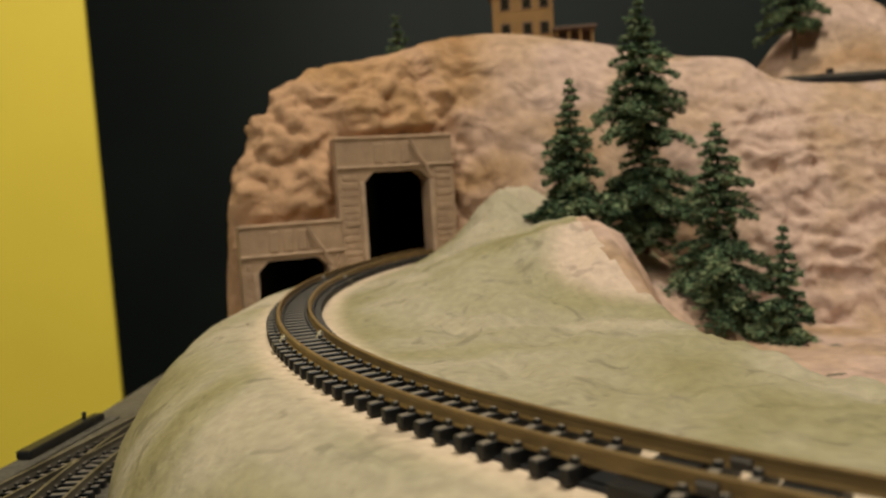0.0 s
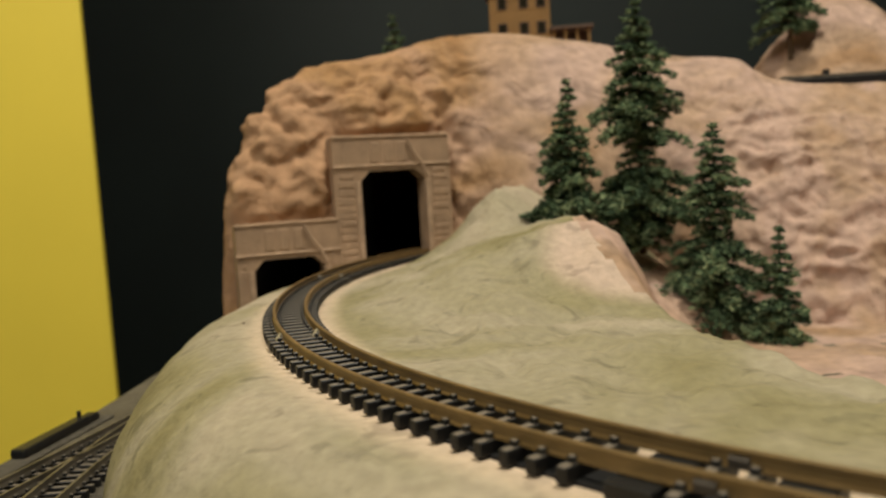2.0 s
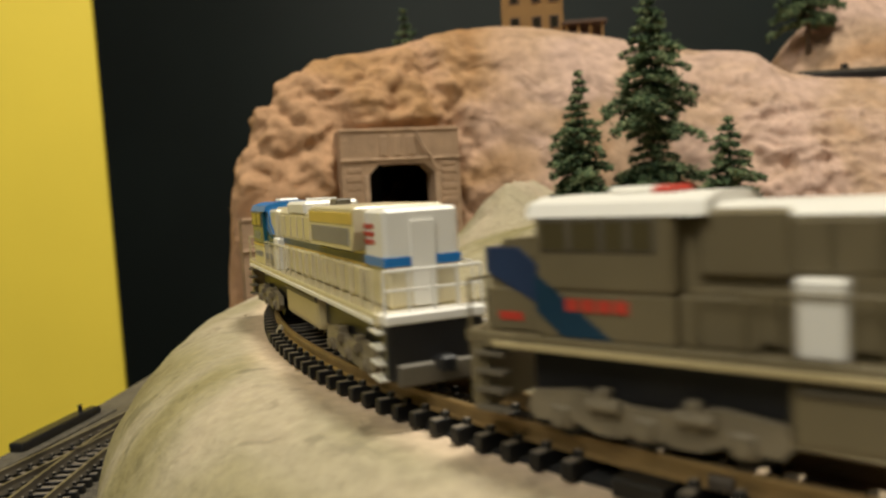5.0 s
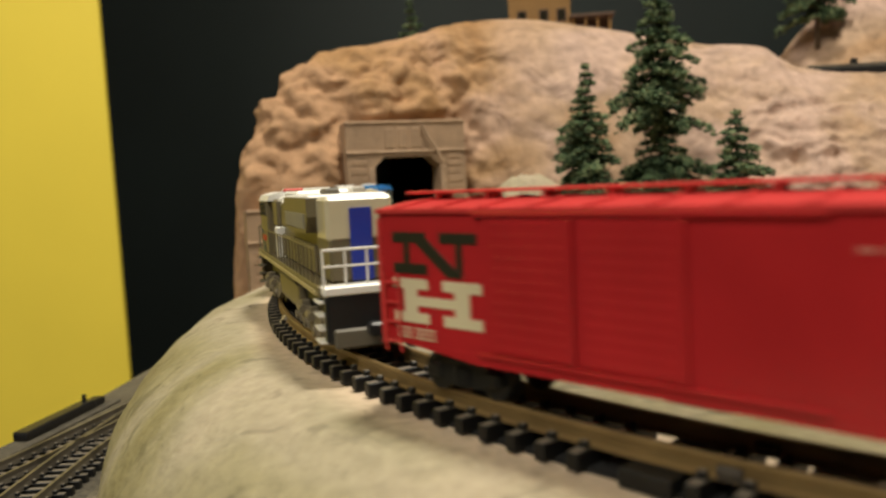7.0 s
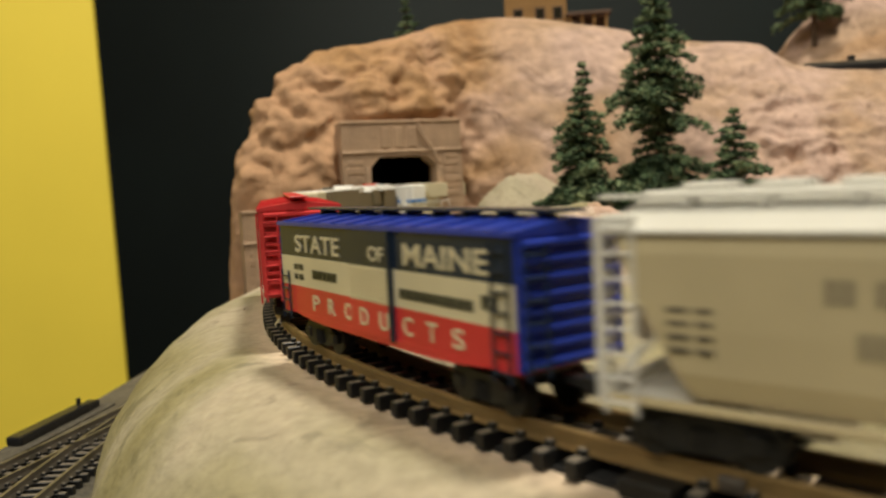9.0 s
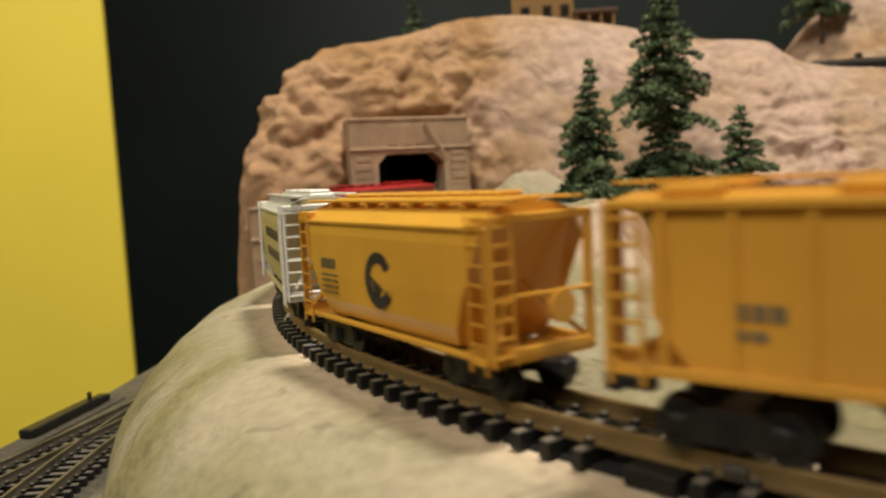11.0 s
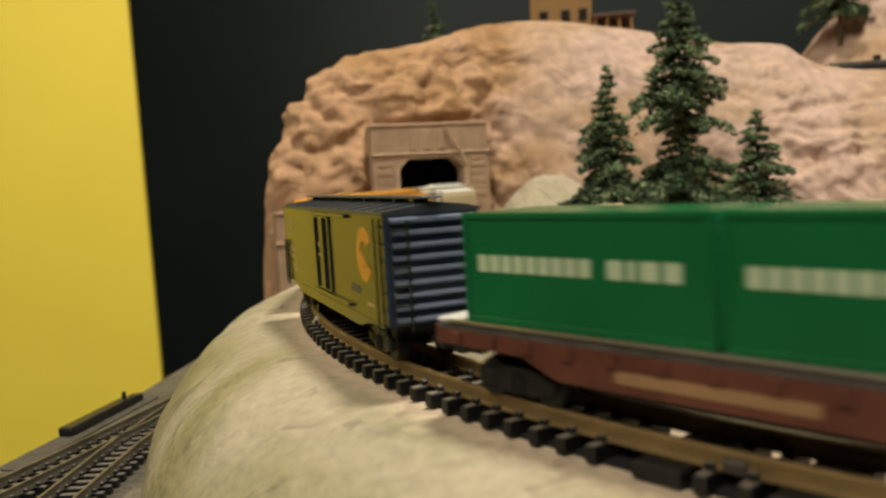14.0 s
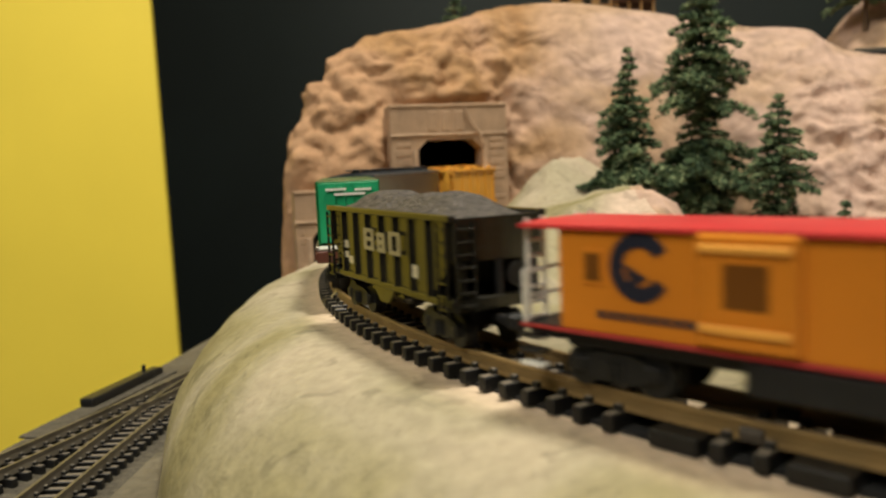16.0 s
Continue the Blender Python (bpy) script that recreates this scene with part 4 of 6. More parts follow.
def ring_mark(parent, x, y, z, r, m, thick=0.36, gap=62, name="round_mark"):
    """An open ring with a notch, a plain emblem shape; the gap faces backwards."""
    bm = bmesh.new()
    n = 22
    pts = []
    for i in range(n + 1):
        a = radians(gap / 2 + (360 - gap) * i / n)
        ri = r * (1 - thick) * (0.92 if i % 2 else 1.0)
        pts.append((x - r * math.cos(a), z + r * math.sin(a), x - ri * math.cos(a), z + ri * math.sin(a)))
    for y0 in (y + 0.10,):
        vs = [(bm.verts.new((a, y0, b)), bm.verts.new((c, y0, d)), bm.verts.new((a, y - 0.1, b)), bm.verts.new((c, y - 0.1, d))) for a, b, c, d in pts]
        for p, q in zip(vs, vs[1:]):
            bm.faces.new((p[0], q[0], q[1], p[1]))
            bm.faces.new((p[0], p[2], q[2], q[0]))
            bm.faces.new((p[1], q[1], q[3], p[3]))
    side_panel(bm, [(x + 0.2 * r, z - 0.62 * r), (x - 0.25 * r, z - 0.30 * r), (x + 0.55 * r, z + 0.10 * r)], y - 0.1, y + 0.10)
    bmesh.ops.recalc_face_normals(bm, faces=bm.faces)
    return part(name, bm, m, parent)


def box_car(name, label, L, z0, z1, body_m, roof_m, end_m, ribs, ladder_m, walk_m, bands=None, sill_drop=1.2, rib_m=None):
    """A box car without its doors and marks: sides, peaked roof, ribbed ends, running board, ladders, trucks, couplers."""
    car = thing(name, label, "railway car", "cars of the train")
    h = L / 2
    if bands:
        for n, (za, zb, m, lab) in enumerate(bands):
            part("side_band", boxed(-h + 0.02 * n, h - 0.02 * n, -8.4 + 0.01 * n, 8.4 - 0.01 * n, za, zb), m, car, lab)
    else:
        part("body", boxed(-h, h, -8.4, 8.4, z0, z1, bevel=0.3), body_m, car)
    part("side_sill", side_panel(bmesh.new(), [(-h + 3, z0 + 0.3), (-h + 12, z0 - 0.6), (-h + 18, z0 - sill_drop), (h - 18, z0 - sill_drop), (h - 12, z0 - 0.6), (h - 3, z0 + 0.3)], 7.6, 8.5), bands[0][2] if bands else body_m, car)
    part("underframe", boxed(-h + 6, h - 6, -3.0, 3.0, 4.8, z0 + 0.2), BLACK, car)
    part("brake_cylinder", rod(bmesh.new(), (-6, 3.8, z0 - 1.6), (1, 3.8, z0 - 1.6), 1.3, 10), BLACK, car)
    part("roof", prism(bmesh.new(), [(-8.8, z1 - 0.7), (-8.8, z1 - 0.1), (0, z1 + 1.0), (8.8, z1 - 0.1), (8.8, z1 - 0.7)], -h - 0.4, h + 0.4), roof_m, car)
    n = 11
    for i in range(n):
        x = -h + L * (i + 0.5) / n
        bm = prism(bmesh.new(), [(-8.7, z1 - 0.05), (0, z1 + 1.05), (8.7, z1 - 0.05), (8.7, z1 + 0.15), (0, z1 + 1.3), (-8.7, z1 + 0.15)], x - 0.35, x + 0.35)
        part("roof_rib", bm, roof_m, car)
    part("running_board", boxed(-h - 1.4, h + 1.4, -1.9, 1.9, z1 + 1.7, z1 + 2.1, bevel=0.1), walk_m, car)
    for i in range(9):
        x = -h + L * (i + 0.5) / 9
        part("board_bracket", boxed(x - 0.3, x + 0.3, -1.5, 1.5, z1 + 0.7, z1 + 1.75), walk_m, car)
    for s in (-1, 1):
        part("bolster", boxed(s * 0.35 * L - 7, s * 0.35 * L + 7, -5.0, 5.0, 4.6, z0 + 0.1, bevel=0.4), BLACK, car)
    for s in (-1, 1):
        for i in range(ribs):
            z = z0 + (z1 - 0.8 - z0) * (i + 0.6) / ribs
            hh = (z1 - z0) / ribs * 0.30
            bm = prism(bmesh.new(), [(-7.6, z - hh), (7.6, z - hh), (7.6, z + hh), (-7.6, z + hh)], 0, 1.15)
            for v in bm.verts:
                if v.co.x > 0.5:
                    v.co.y *= 0.95
                    v.co.z = z + (v.co.z - z) * 0.35
            bmesh.ops.transform(bm, matrix=Matrix.Translation((s * h, 0, 0)) @ Matrix.Diagonal((s, 1, 1, 1)), verts=bm.verts)
            bmesh.ops.recalc_face_normals(bm, faces=bm.faces)
            part("end_rib", bm, rib_m or end_m, car)
        part("end_sheet", boxed(min(s * h, s * (h + 0.25)), max(s * h, s * (h + 0.25)), -8.42, 8.42, z0 + 0.2, z1 - 0.4, bevel=0.1), end_m, car)
        ladder(car, s * (h - 2.4), 8.85, z0 - 1.2, z1 - (9 if s > 0 else 1.2), 3.2, ladder_m, rungs=4 if s > 0 else 7, r=0.2)
        ladder(car, s * (h + 1.25), 6.2, z0 - 0.6, z1 - 1.5, 3.0, ladder_m, along="y", rungs=6, r=0.2)
        coupler(car, s * (h - 1.5), s)
        add_truck(car, s * 0.35 * L)
    return car


def rib_door(car, x0, x1, z0, z1, m, ribs=9, deep=0.55):
    d = part("door", boxed(x0, x1, 8.3, 8.75, z0, z1, bevel=0.12), m, car)
    bm = bmesh.new()
    for i in range(ribs):
        z = z0 + (z1 - z0) * (i + 0.5) / ribs
        box(bm, x0 + 0.8, x1 - 0.8, 8.6, 8.75 + deep * 0.5, z - 0.35, z + 0.35, bevel=0.15)
    part("door_rib", bm, m, d)
    part("door_bar", boxed(x0 - 0.3, x0 + 0.5, 8.6, 9.15, z0, z1, bevel=0.12), m, d)
    return d


def red_box_car():
    L = 88.3
    car = box_car("red_box_car", "red double-door box car with black and cream slab emblem", L, 6.6, 25.6, RED, RED_ROOF, RED_ROOF, 9, RED_ROOF, RED_ROOF)
    h = L / 2
    rib_door(car, h - 34, h - 20.8, 7.4, 24.2, RED, 12, 0.08)
    rib_door(car, h - 48, h - 34.6, 7.4, 24.2, RED, 12, 0.08)
    part("door_track", boxed(h - 62, h - 19, 8.3, 8.95, 24.4, 25.0, bevel=0.1), RED, car)
    part("door_track", boxed(h - 62, h - 19, 8.3, 8.95, 6.6, 7.2, bevel=0.1), RED, car)
    # emblem: black slabs above, cream slabs below
    y = 8.43
    black = new("emblem_black")
    cream = new("emblem_cream")
    for e in (black, cream):
        e.parent = car
        e.empty_display_size = 0.01
    for x0, x1, za, zb in ((2.8, 8.4, 20.9, 22.3), (10.6, 16.2, 20.9, 22.3), (2.8, 8.4, 16.6, 18.0), (4.6, 5.6, 18.0, 20.9), (13.0, 14.0, 16.9, 20.9)):
        part("slab", boxed(h - 1.22 * x1 + 0.6, h - 1.22 * x0 + 0.6, y - 0.1, y + 0.1, za, zb), LOGO_BLACK, black)
    part("diagonal", side_panel(bmesh.new(), [(h - 5.6, 22.3), (h - 8.6, 22.3), (h - 16.6, 16.4), (h - 13.6, 16.4)], y - 0.1, y + 0.13), LOGO_BLACK, black)
    for x0, x1, za, zb in ((2.6, 8.4, 14.5, 15.9), (10.8, 16.6, 14.5, 15.9), (2.6, 8.4, 9.8, 11.2), (10.8, 16.6, 9.8, 11.2), (4.4, 6.6, 11.2, 14.5), (12.6, 14.8, 11.2, 14.5), (6.6, 12.6, 12.2, 13.5)):
        part("slab", boxed(h - 1.22 * x1 + 0.6, h - 1.22 * x0 + 0.6, y - 0.1, y + 0.1, za, zb), CREAM, cream)
    bars(car, h - 64, 8.45, 21.4, (1.6, 2.4, 1.6, 2.6), 0.45, FADED)
    bars(car, h - 68, 8.45, 16.0, (1.6, 1.4, 1.6), 0.8, FADED)
    bars(car, h - 68, 8.45, 14.6, (1.2, 1.6, 1.2), 0.6, FADED)
    for i in range(4):
        bars(car, h - 68, 8.45, 9.8 + 0.9 * i, (2.2, 2.8), 0.25, FADED)
    for i in range(3):
        bars(car, h - 3, 8.45, 8.8 - 0.6 * i, (3, 4), 0.2, CREAM)
    return car, L


def banded_box_car():
    L = 71.0
    car = box_car("banded_box_car", "navy, cream and red banded box car with cream lettering", L, 6.7, 23.4, NAVY, BLUE, BLUE, 8, NAVY, NAVY, sill_drop=0.9,
                  bands=[(6.7, 11.8, BAND_RED, "red lower band"), (11.8, 17.2, CREAM, "cream middle band"), (17.2, 23.4, NAVY, "navy upper band")])
    h = L / 2
    for za, zb, m in ((6.6, 11.8, BAND_RED), (11.8, 17.2, CREAM), (17.2, 22.6, NAVY)):
        part("door", boxed(-6.6, 6.4, 8.3, 8.8, za, zb), m, car)
    bm = bmesh.new()
    for i in range(8):
        box(bm, -6.2, 6.0, 8.7, 8.95, 12.2 + 0.62 * i, 12.45 + 0.62 * i)
    part("door_slat", bm, CREAM, car)
    part("door_bar", boxed(-7.4, -6.6, 8.3, 9.2, 6.6, 22.8, bevel=0.1), NAVY, car)
    words(car, "STATE", h - 7.2, 8.42, 18.0, 3.1, 18.2, CREAM)
    words(car, "OF", -0.8, 8.84, 18.1, 2.2, 4.8, CREAM)
    words(car, "MAINE", -10.6, 8.42, 18.0, 3.1, 20.0, CREAM)
    letters = "PRODUCTS"
    for i, ch in enumerate(letters):
        words(car, ch, h - 13.6 - 6.3 * i, 8.84 if 3 <= i <= 4 else 8.42, 8.0, 2.7, 2.7, CREAM)
    bars(car, h - 6, 8.42, 14.8, (1.6, 1.6), 1.0, LOGO_BLACK)
    bars(car, h - 6, 8.42, 13.0, (1.4, 1.8), 1.0, LOGO_BLACK)
    bars(car, h - 14, 8.42, 13.6, (1.6, 1.6, 1.6, 1.6, 1.6), 1.5, LOGO_BLACK, gap=0.4)
    bars(car, -9, 8.42, 13.2, (1.5,) * 10, 1.4, LOGO_BLACK, gap=0.35)
    bars(car, -h + 6.5, 8.42, 13.8, (1.4, 1.2), 1.8, LOGO_BLACK)
    return car, L


def covered_hopper(name, label, L, z0, z1, m, ladder_m, seats, mark):
    """A smooth-sided covered hopper: rounded body with sloped lower ends, trough roof with hatches, ladder posts, outlets."""
    car = thing(name, label, "railway car", "cars of the train")
    h = L / 2
    bm = bmesh.new()
    prof = [(4.5, z0), (7.4, z0 + 0.8), (8.5, z0 + 3.5), (8.9, z0 + 8), (8.8, z1 - 5), (8.2, z1 - 2.6), (6.6, z1 - 1.0), (3.6, z1)]
    full = [(y, z) for y, z in prof] + [(-y, z) for y, z in prof[::-1]]
    xs = (-1, 1)
    ends = []
    for s in xs:
        row = []
        for y, z in full:
            k = (z - z0) / (z1 - z0)
            x = s * (h - 2.2 - max(0.0, 0.75 - k) * 10)
            row.append(bm.verts.new((x, y, z)))
        ends.append(row)
    n = len(full)
    bm.faces.new(ends[0])
    bm.faces.new(ends[1][::-1])
    for i in range(n):
        bm.faces.new((ends[0][i], ends[1][i], ends[1][(i + 1) % n], ends[0][(i + 1) % n]))
    bmesh.ops.recalc_face_normals(bm, faces=bm.faces)
    # on the grey car only the sides carry the painted reflection; shoulders stay pale
    for f in bm.faces:
        f.normal_update()
        f.material_index = 1 if f.calc_center_median().z > z1 - 2.2 else 0
    part("body", bm, [HOPPER_SIDE_REFLECT if m is GREY_CAR else m, m], car)
    part("side_sill", boxed(-h, h, 7.6, 8.6, z0 - 0.4, z0 + 0.5, bevel=0.2), HOPPER_SIDE_REFLECT if m is GREY_CAR else m, car)
    part("side_sill", boxed(-h, h, -8.7, -7.6, z0 - 0.4, z0 + 1.3, bevel=0.2), m, car)
    part("eave", boxed(-h, h, 8.1, 9.0, z1 - 3.2, z1 - 2.5, bevel=0.2), m, car)
    part("running_board", boxed(-h - 1, h + 1, 4.2, 6.4, z1 + 0.3, z1 + 0.7, bevel=0.1), m, car)
    part("running_board", boxed(-h - 1, h + 1, -6.4, -4.2, z1 + 0.3, z1 + 0.7, bevel=0.1), m, car)
    part("hatch_trough", boxed(-h + 3, h - 3, -2.6, 2.6, z1 - 0.2, z1 + 0.9, bevel=0.3), m, car)
    for i in range(7):
        x = -h + 5 + (L - 10) * (i + 0.5) / 7
        part("roof_hatch", boxed(x - 2.4, x + 2.4, -2.2, 2.2, z1 + 0.8, z1 + 1.6, bevel=0.3), m, car)
        part("board_bracket", boxed(x - 0.3, x + 0.3, 3.0, 6.4, z1 - 0.6, z1 + 0.35), m, car)
    for s in (-1, 1):
        part("end_post", boxed(min(s * h, s * (h - 0.6)), max(s * h, s * (h - 0.6)), 7.9, 8.7, z0, z1 - 1.5, bevel=0.15), m, car)
        part("end_post", boxed(min(s * h, s * (h - 1.0)), max(s * h, s * (h - 1.0)), -8.8, -7.4, z0, z1 - 1.5, bevel=0.15), m, car)
        part("end_roof", boxed(min(s * h, s * (h - 4)), max(s * h, s * (h - 4)), -8.6, 8.6, z1 - 2.4, z1 - 1.2, bevel=0.2), m, car)
        part("end_beam", boxed(min(s * h, s * (h - 1.2)), max(s * h, s * (h - 1.2)), -8.6, 8.6, z0 - 0.6, z0 + 1.4, bevel=0.2), m, car)
        part("end_platform", boxed(min(s * h, s * (h - 9)), max(s * h, s * (h - 9)), -8.2, 8.2, z0 - 0.5, z0 + 0.2), m, car)
        ladder(car, s * (h - 2.4), 9.0, z0 - 1.5, z1 - 1.2, 3.4, ladder_m, rungs=8, r=0.2)
        ladder(car, s * (h + 0.3), 6.8, z0 - 0.5, z1 - 1.5, 3.2, ladder_m, along="y", rungs=8, r=0.2)
        bm = bmesh.new()
        rod(bm, (s * h, -8, z0 + 8), (s * h, 8, z0 + 8), 0.3, 6)
        rod(bm, (s * h, -8, z0 + 0.5), (s * (h - 6), -1.2, z0 + 9), 0.4, 6)
        rod(bm, (s * h, 8, z0 + 0.5), (s * (h - 6), 1.2, z0 + 9), 0.4, 6)
        part("end_brace", bm, m, car)
        part("brake_wheel", rod(bmesh.new(), (s * (h + 0.1), -2.6, z0 + 6), (s * (h + 0.6), -2.6, z0 + 6), 2.2, 14), m, car)
        coupler(car, s * (h - 1.5), s)
        add_truck(car, s * 0.35 * L)
    for i in range(3):
        x = (i - 1) * 0.2 * L
        bm = bmesh.new()
        q = bmesh.ops.create_cone(bm, cap_ends=True, segments=4, radius1=3.0, radius2=7.4, depth=3.6)["verts"]
        bmesh.ops.transform(bm, matrix=Matrix.Translation((x, 0, z0 - 1.4)) @ Matrix.Rotation(radians(45), 4, "Z"), verts=q)
        part("outlet", bm, m, car)
    mark(car, h)
    return car, L


def grey_mark(car, h):
    y = 8.93
    bars(car, h - 22.0, y, 17.4, (0.55, 0.55, -0.65) * 8, 2.2, LOCO_DARK, gap=0.72)
    bars(car, h - 24.5, y, 13.0, (0.55, 0.55, -0.95) * 7, 2.2, LOCO_DARK, gap=0.74)
    for i in range(4):
        bars(car, h - 7.5, y - 0.05, 12.0 + 1.3 * i, (2.2, 1.6), 0.45, LOCO_DARK)


def orange_mark(car, h):
    ring_mark(car, h - 30, 8.93, 14.2, 4.3, LOGO_DARK)
    bars(car, h - 9, 8.9, 14.8, (1.5, 1.5, 1.5), 1.7, LOCO_DARK, gap=0.5)
    for i in range(4):
        bars(car, h - 9, 8.9, 10.6 + 1.0 * i, (3.5, 2.0), 0.3, LOCO_DARK)


def ribbed_hopper():
    L, z0, z1 = 82.0, 8.6, 26.0
    car = thing("ribbed_covered_hopper", "yellow-orange ribbed covered hopper with a green ring emblem", "railway car", "cars of the train")
    h = L / 2
    part("body", side_panel(bmesh.new(), [(-h + 9, z0), (h - 9, z0), (h - 4.5, z0 + 6), (h - 4.5, z1), (-h + 4.5, z1), (-h + 4.5, z0 + 6)], -7.9, 7.9), ORANGE_CAR, car)
    for s in (-1, 1):
        for i in range(11):
            x = -h + 6 + (L - 12) * i / 10
            part("side_rib", boxed(x - 0.42, x + 0.42, min(s * 7.8, s * 8.6), max(s * 7.8, s * 8.6), z0 + 0.2, z1 - 0.4, bevel=0.1), ORANGE_CAR, car)
        part("side_sill", boxed(-h, h, min(s * 7.4, s * 8.7), max(s * 7.4, s * 8.7), z0 - 0.4, z0 + 0.8, bevel=0.15), ORANGE_CAR, car)
        part("eave", boxed(-h, h, min(s * 7.6, s * 8.9), max(s * 7.6, s * 8.9), z1 - 0.9, z1 + 0.1, bevel=0.15), ORANGE_CAR, car)
        ladder(car, s * (h - 2.2), 8.9, z0 - 1.4, z1 - 0.4, 3.6, ORANGE_CAR, rungs=7, r=0.32)
        ladder(car, s * (h + 0.3), 6.2, z0 - 0.4, z1 - 0.4, 3.8, ORANGE_CAR, along="y", rungs=7, r=0.34)
        ladder(car, s * (h - 2.2), -8.9, z0 - 1.4, z1 - 0.4, 3.6, ORANGE_CAR, rungs=7, r=0.32)
        part("end_corner", boxed(min(s * h, s * (h - 0.8)), max(s * h, s * (h - 0.8)), 6.6, 8.7, z0, z1, bevel=0.1), ORANGE_CAR, car)
        part("end_corner", boxed(min(s * h, s * (h - 0.8)), max(s * h, s * (h - 0.8)), -8.7, -6.6, z0, z1, bevel=0.1), ORANGE_CAR, car)
        for y in (-4, 0, 4):
            part("end_rib", boxed(min(s * (h - 4.6), s * (h - 3.8)), max(s * (h - 4.6), s * (h - 3.8)), y - 0.4, y + 0.4, z0 + 5, z1 - 0.5, bevel=0.1), ORANGE_CAR, car)
        part("end_beam", boxed(min(s * h, s * (h - 1.4)), max(s * h, s * (h - 1.4)), -8.6, 8.6, z0 - 0.5, z0 + 1.2, bevel=0.15), ORANGE_CAR, car)
        part("end_platform", boxed(min(s * h, s * (h - 9.5)), max(s * h, s * (h - 9.5)), -8.2, 8.2, z0 - 0.3, z0 + 0.3), ORANGE_CAR, car)
        coupler(car, s * (h - 1.5), s)
        add_truck(car, s * 0.36 * L)
    part("roof", prism(bmesh.new(), [(-8.8, z1 - 0.2), (0, z1 + 0.9), (8.8, z1 - 0.2), (8.8, z1 - 0.7), (-8.8, z1 - 0.7)], -h, h), ORANGE_CAR, car)
    part("running_board", boxed(-h - 2.5, h + 2.5, -1.6, 1.6, z1 + 1.5, z1 + 1.9, bevel=0.1), ORANGE_CAR, car)
    for i in range(5):
        for y in (-5, 5):
            x = -h + L * (i + 0.5) / 5
            part("roof_hatch", boxed(x - 3, x + 3, y - 2.0, y + 2.0, z1 + 0.1, z1 + 1.5, bevel=0.3), ORANGE_CAR, car)
    for x in (-12, 12):
        bm = bmesh.new()
        q = bmesh.ops.create_cone(bm, cap_ends=True, segments=4, radius1=3.0, radius2=9.0, depth=5)["verts"]
        bmesh.ops.transform(bm, matrix=Matrix.Translation((x, 0, z0 - 2.2)) @ Matrix.Rotation(radians(45), 4, "Z"), verts=q)
        part("outlet", bm, BLACK, car)
    ring_mark(car, h - 37.5, 8.62, 19.0, 4.3, LOGO_GREEN, thick=0.20)
    bars(car, h - 13, 8.0, 14.5, (1.2, 1.2, 1.2), 1.6, LOCO_DARK, gap=0.5)
    bars(car, h - 13, 8.0, 12.6, (1.2, 1.2), 1.0, LOCO_DARK, gap=0.5)
    bars(car, h - 52, 8.0, 20.2, (1.4, 1.4, 1.4), 1.2, LOCO_DARK, gap=0.5)
    bars(car, h - 52, 8.0, 18.4, (1.4, 1.4, 1.4), 1.0, LOCO_DARK, gap=0.5)
    return car, L


def dark_box_car():
    L = 89.7
    car = box_car("dark_box_car", "blue-black plug-door box car with orange emblems", L, 7.2, 26.6, DARK_CAR, ROOF_SHEEN, DARK_END, 9, DARK_CAR, ROOF_SHEEN, sill_drop=1.9, rib_m=RIB_GLINT)
    h = L / 2
    d = part("door", boxed(-7, 7.5, 8.3, 8.8, 9.0, 25.0, bevel=0.15), DARK_CAR, car)
    bm = bmesh.new()
    for x in (-4.5, -2.5, 3.5, 5.2):
        rod(bm, (x, 8.95, 9.4), (x, 8.95, 24.6), 0.15, 6)
    part("lock_bar", bm, DARK_CAR, d)
    part("door_track", boxed(-22, 9, 8.3, 9.2, 25.0, 25.7, bevel=0.1), DARK_CAR, car)
    part("door_track", boxed(-22, 9, 8.3, 9.2, 8.1, 8.8, bevel=0.1), DARK_CAR, car)
    y = 8.42
    ring_mark(car, -h + 12.4, y, 18.8, 4.9, LOGO_GOLD, thick=0.48)
    bars(car, h - 4.8, y, 21.8, (1.7, 1.0, 1.0, 1.0, 1.0), 1.7, DIM_GOLD, gap=0.4)
    bars(car, h - 5.8, y, 19.8, (1.2, 1.0, 1.0, 1.0), 1.2, DIM_GOLD, gap=0.4)
    bars(car, h - 7.0, y, 15.0, (2.0, 1.4, 2.0), 1.5, DIM_GOLD, gap=0.4)
    bars(car, h - 7.0, y, 13.4, (1.2,) * 4, 0.8, DIM_GOLD, gap=0.4)
    for i in range(3):
        bars(car, h - 7.0, y, 11.8 - 0.8 * i, (3, 3.6), 0.22, DIM_GOLD)
    bars(car, 2.6, 8.85, 18.2, (1.6,), 1.0, DIM_GOLD)
    bars(car, 3.0, 8.85, 16.2, (2.6,), 0.5, DIM_GOLD)
    bars(car, -22, y, 11.4, (3, 3), 1.4, LOCO_DARK, gap=0.4)
    bars(car, -33, y, 9.8, (4.0,), 0.6, DIM_GOLD)
    return car, L


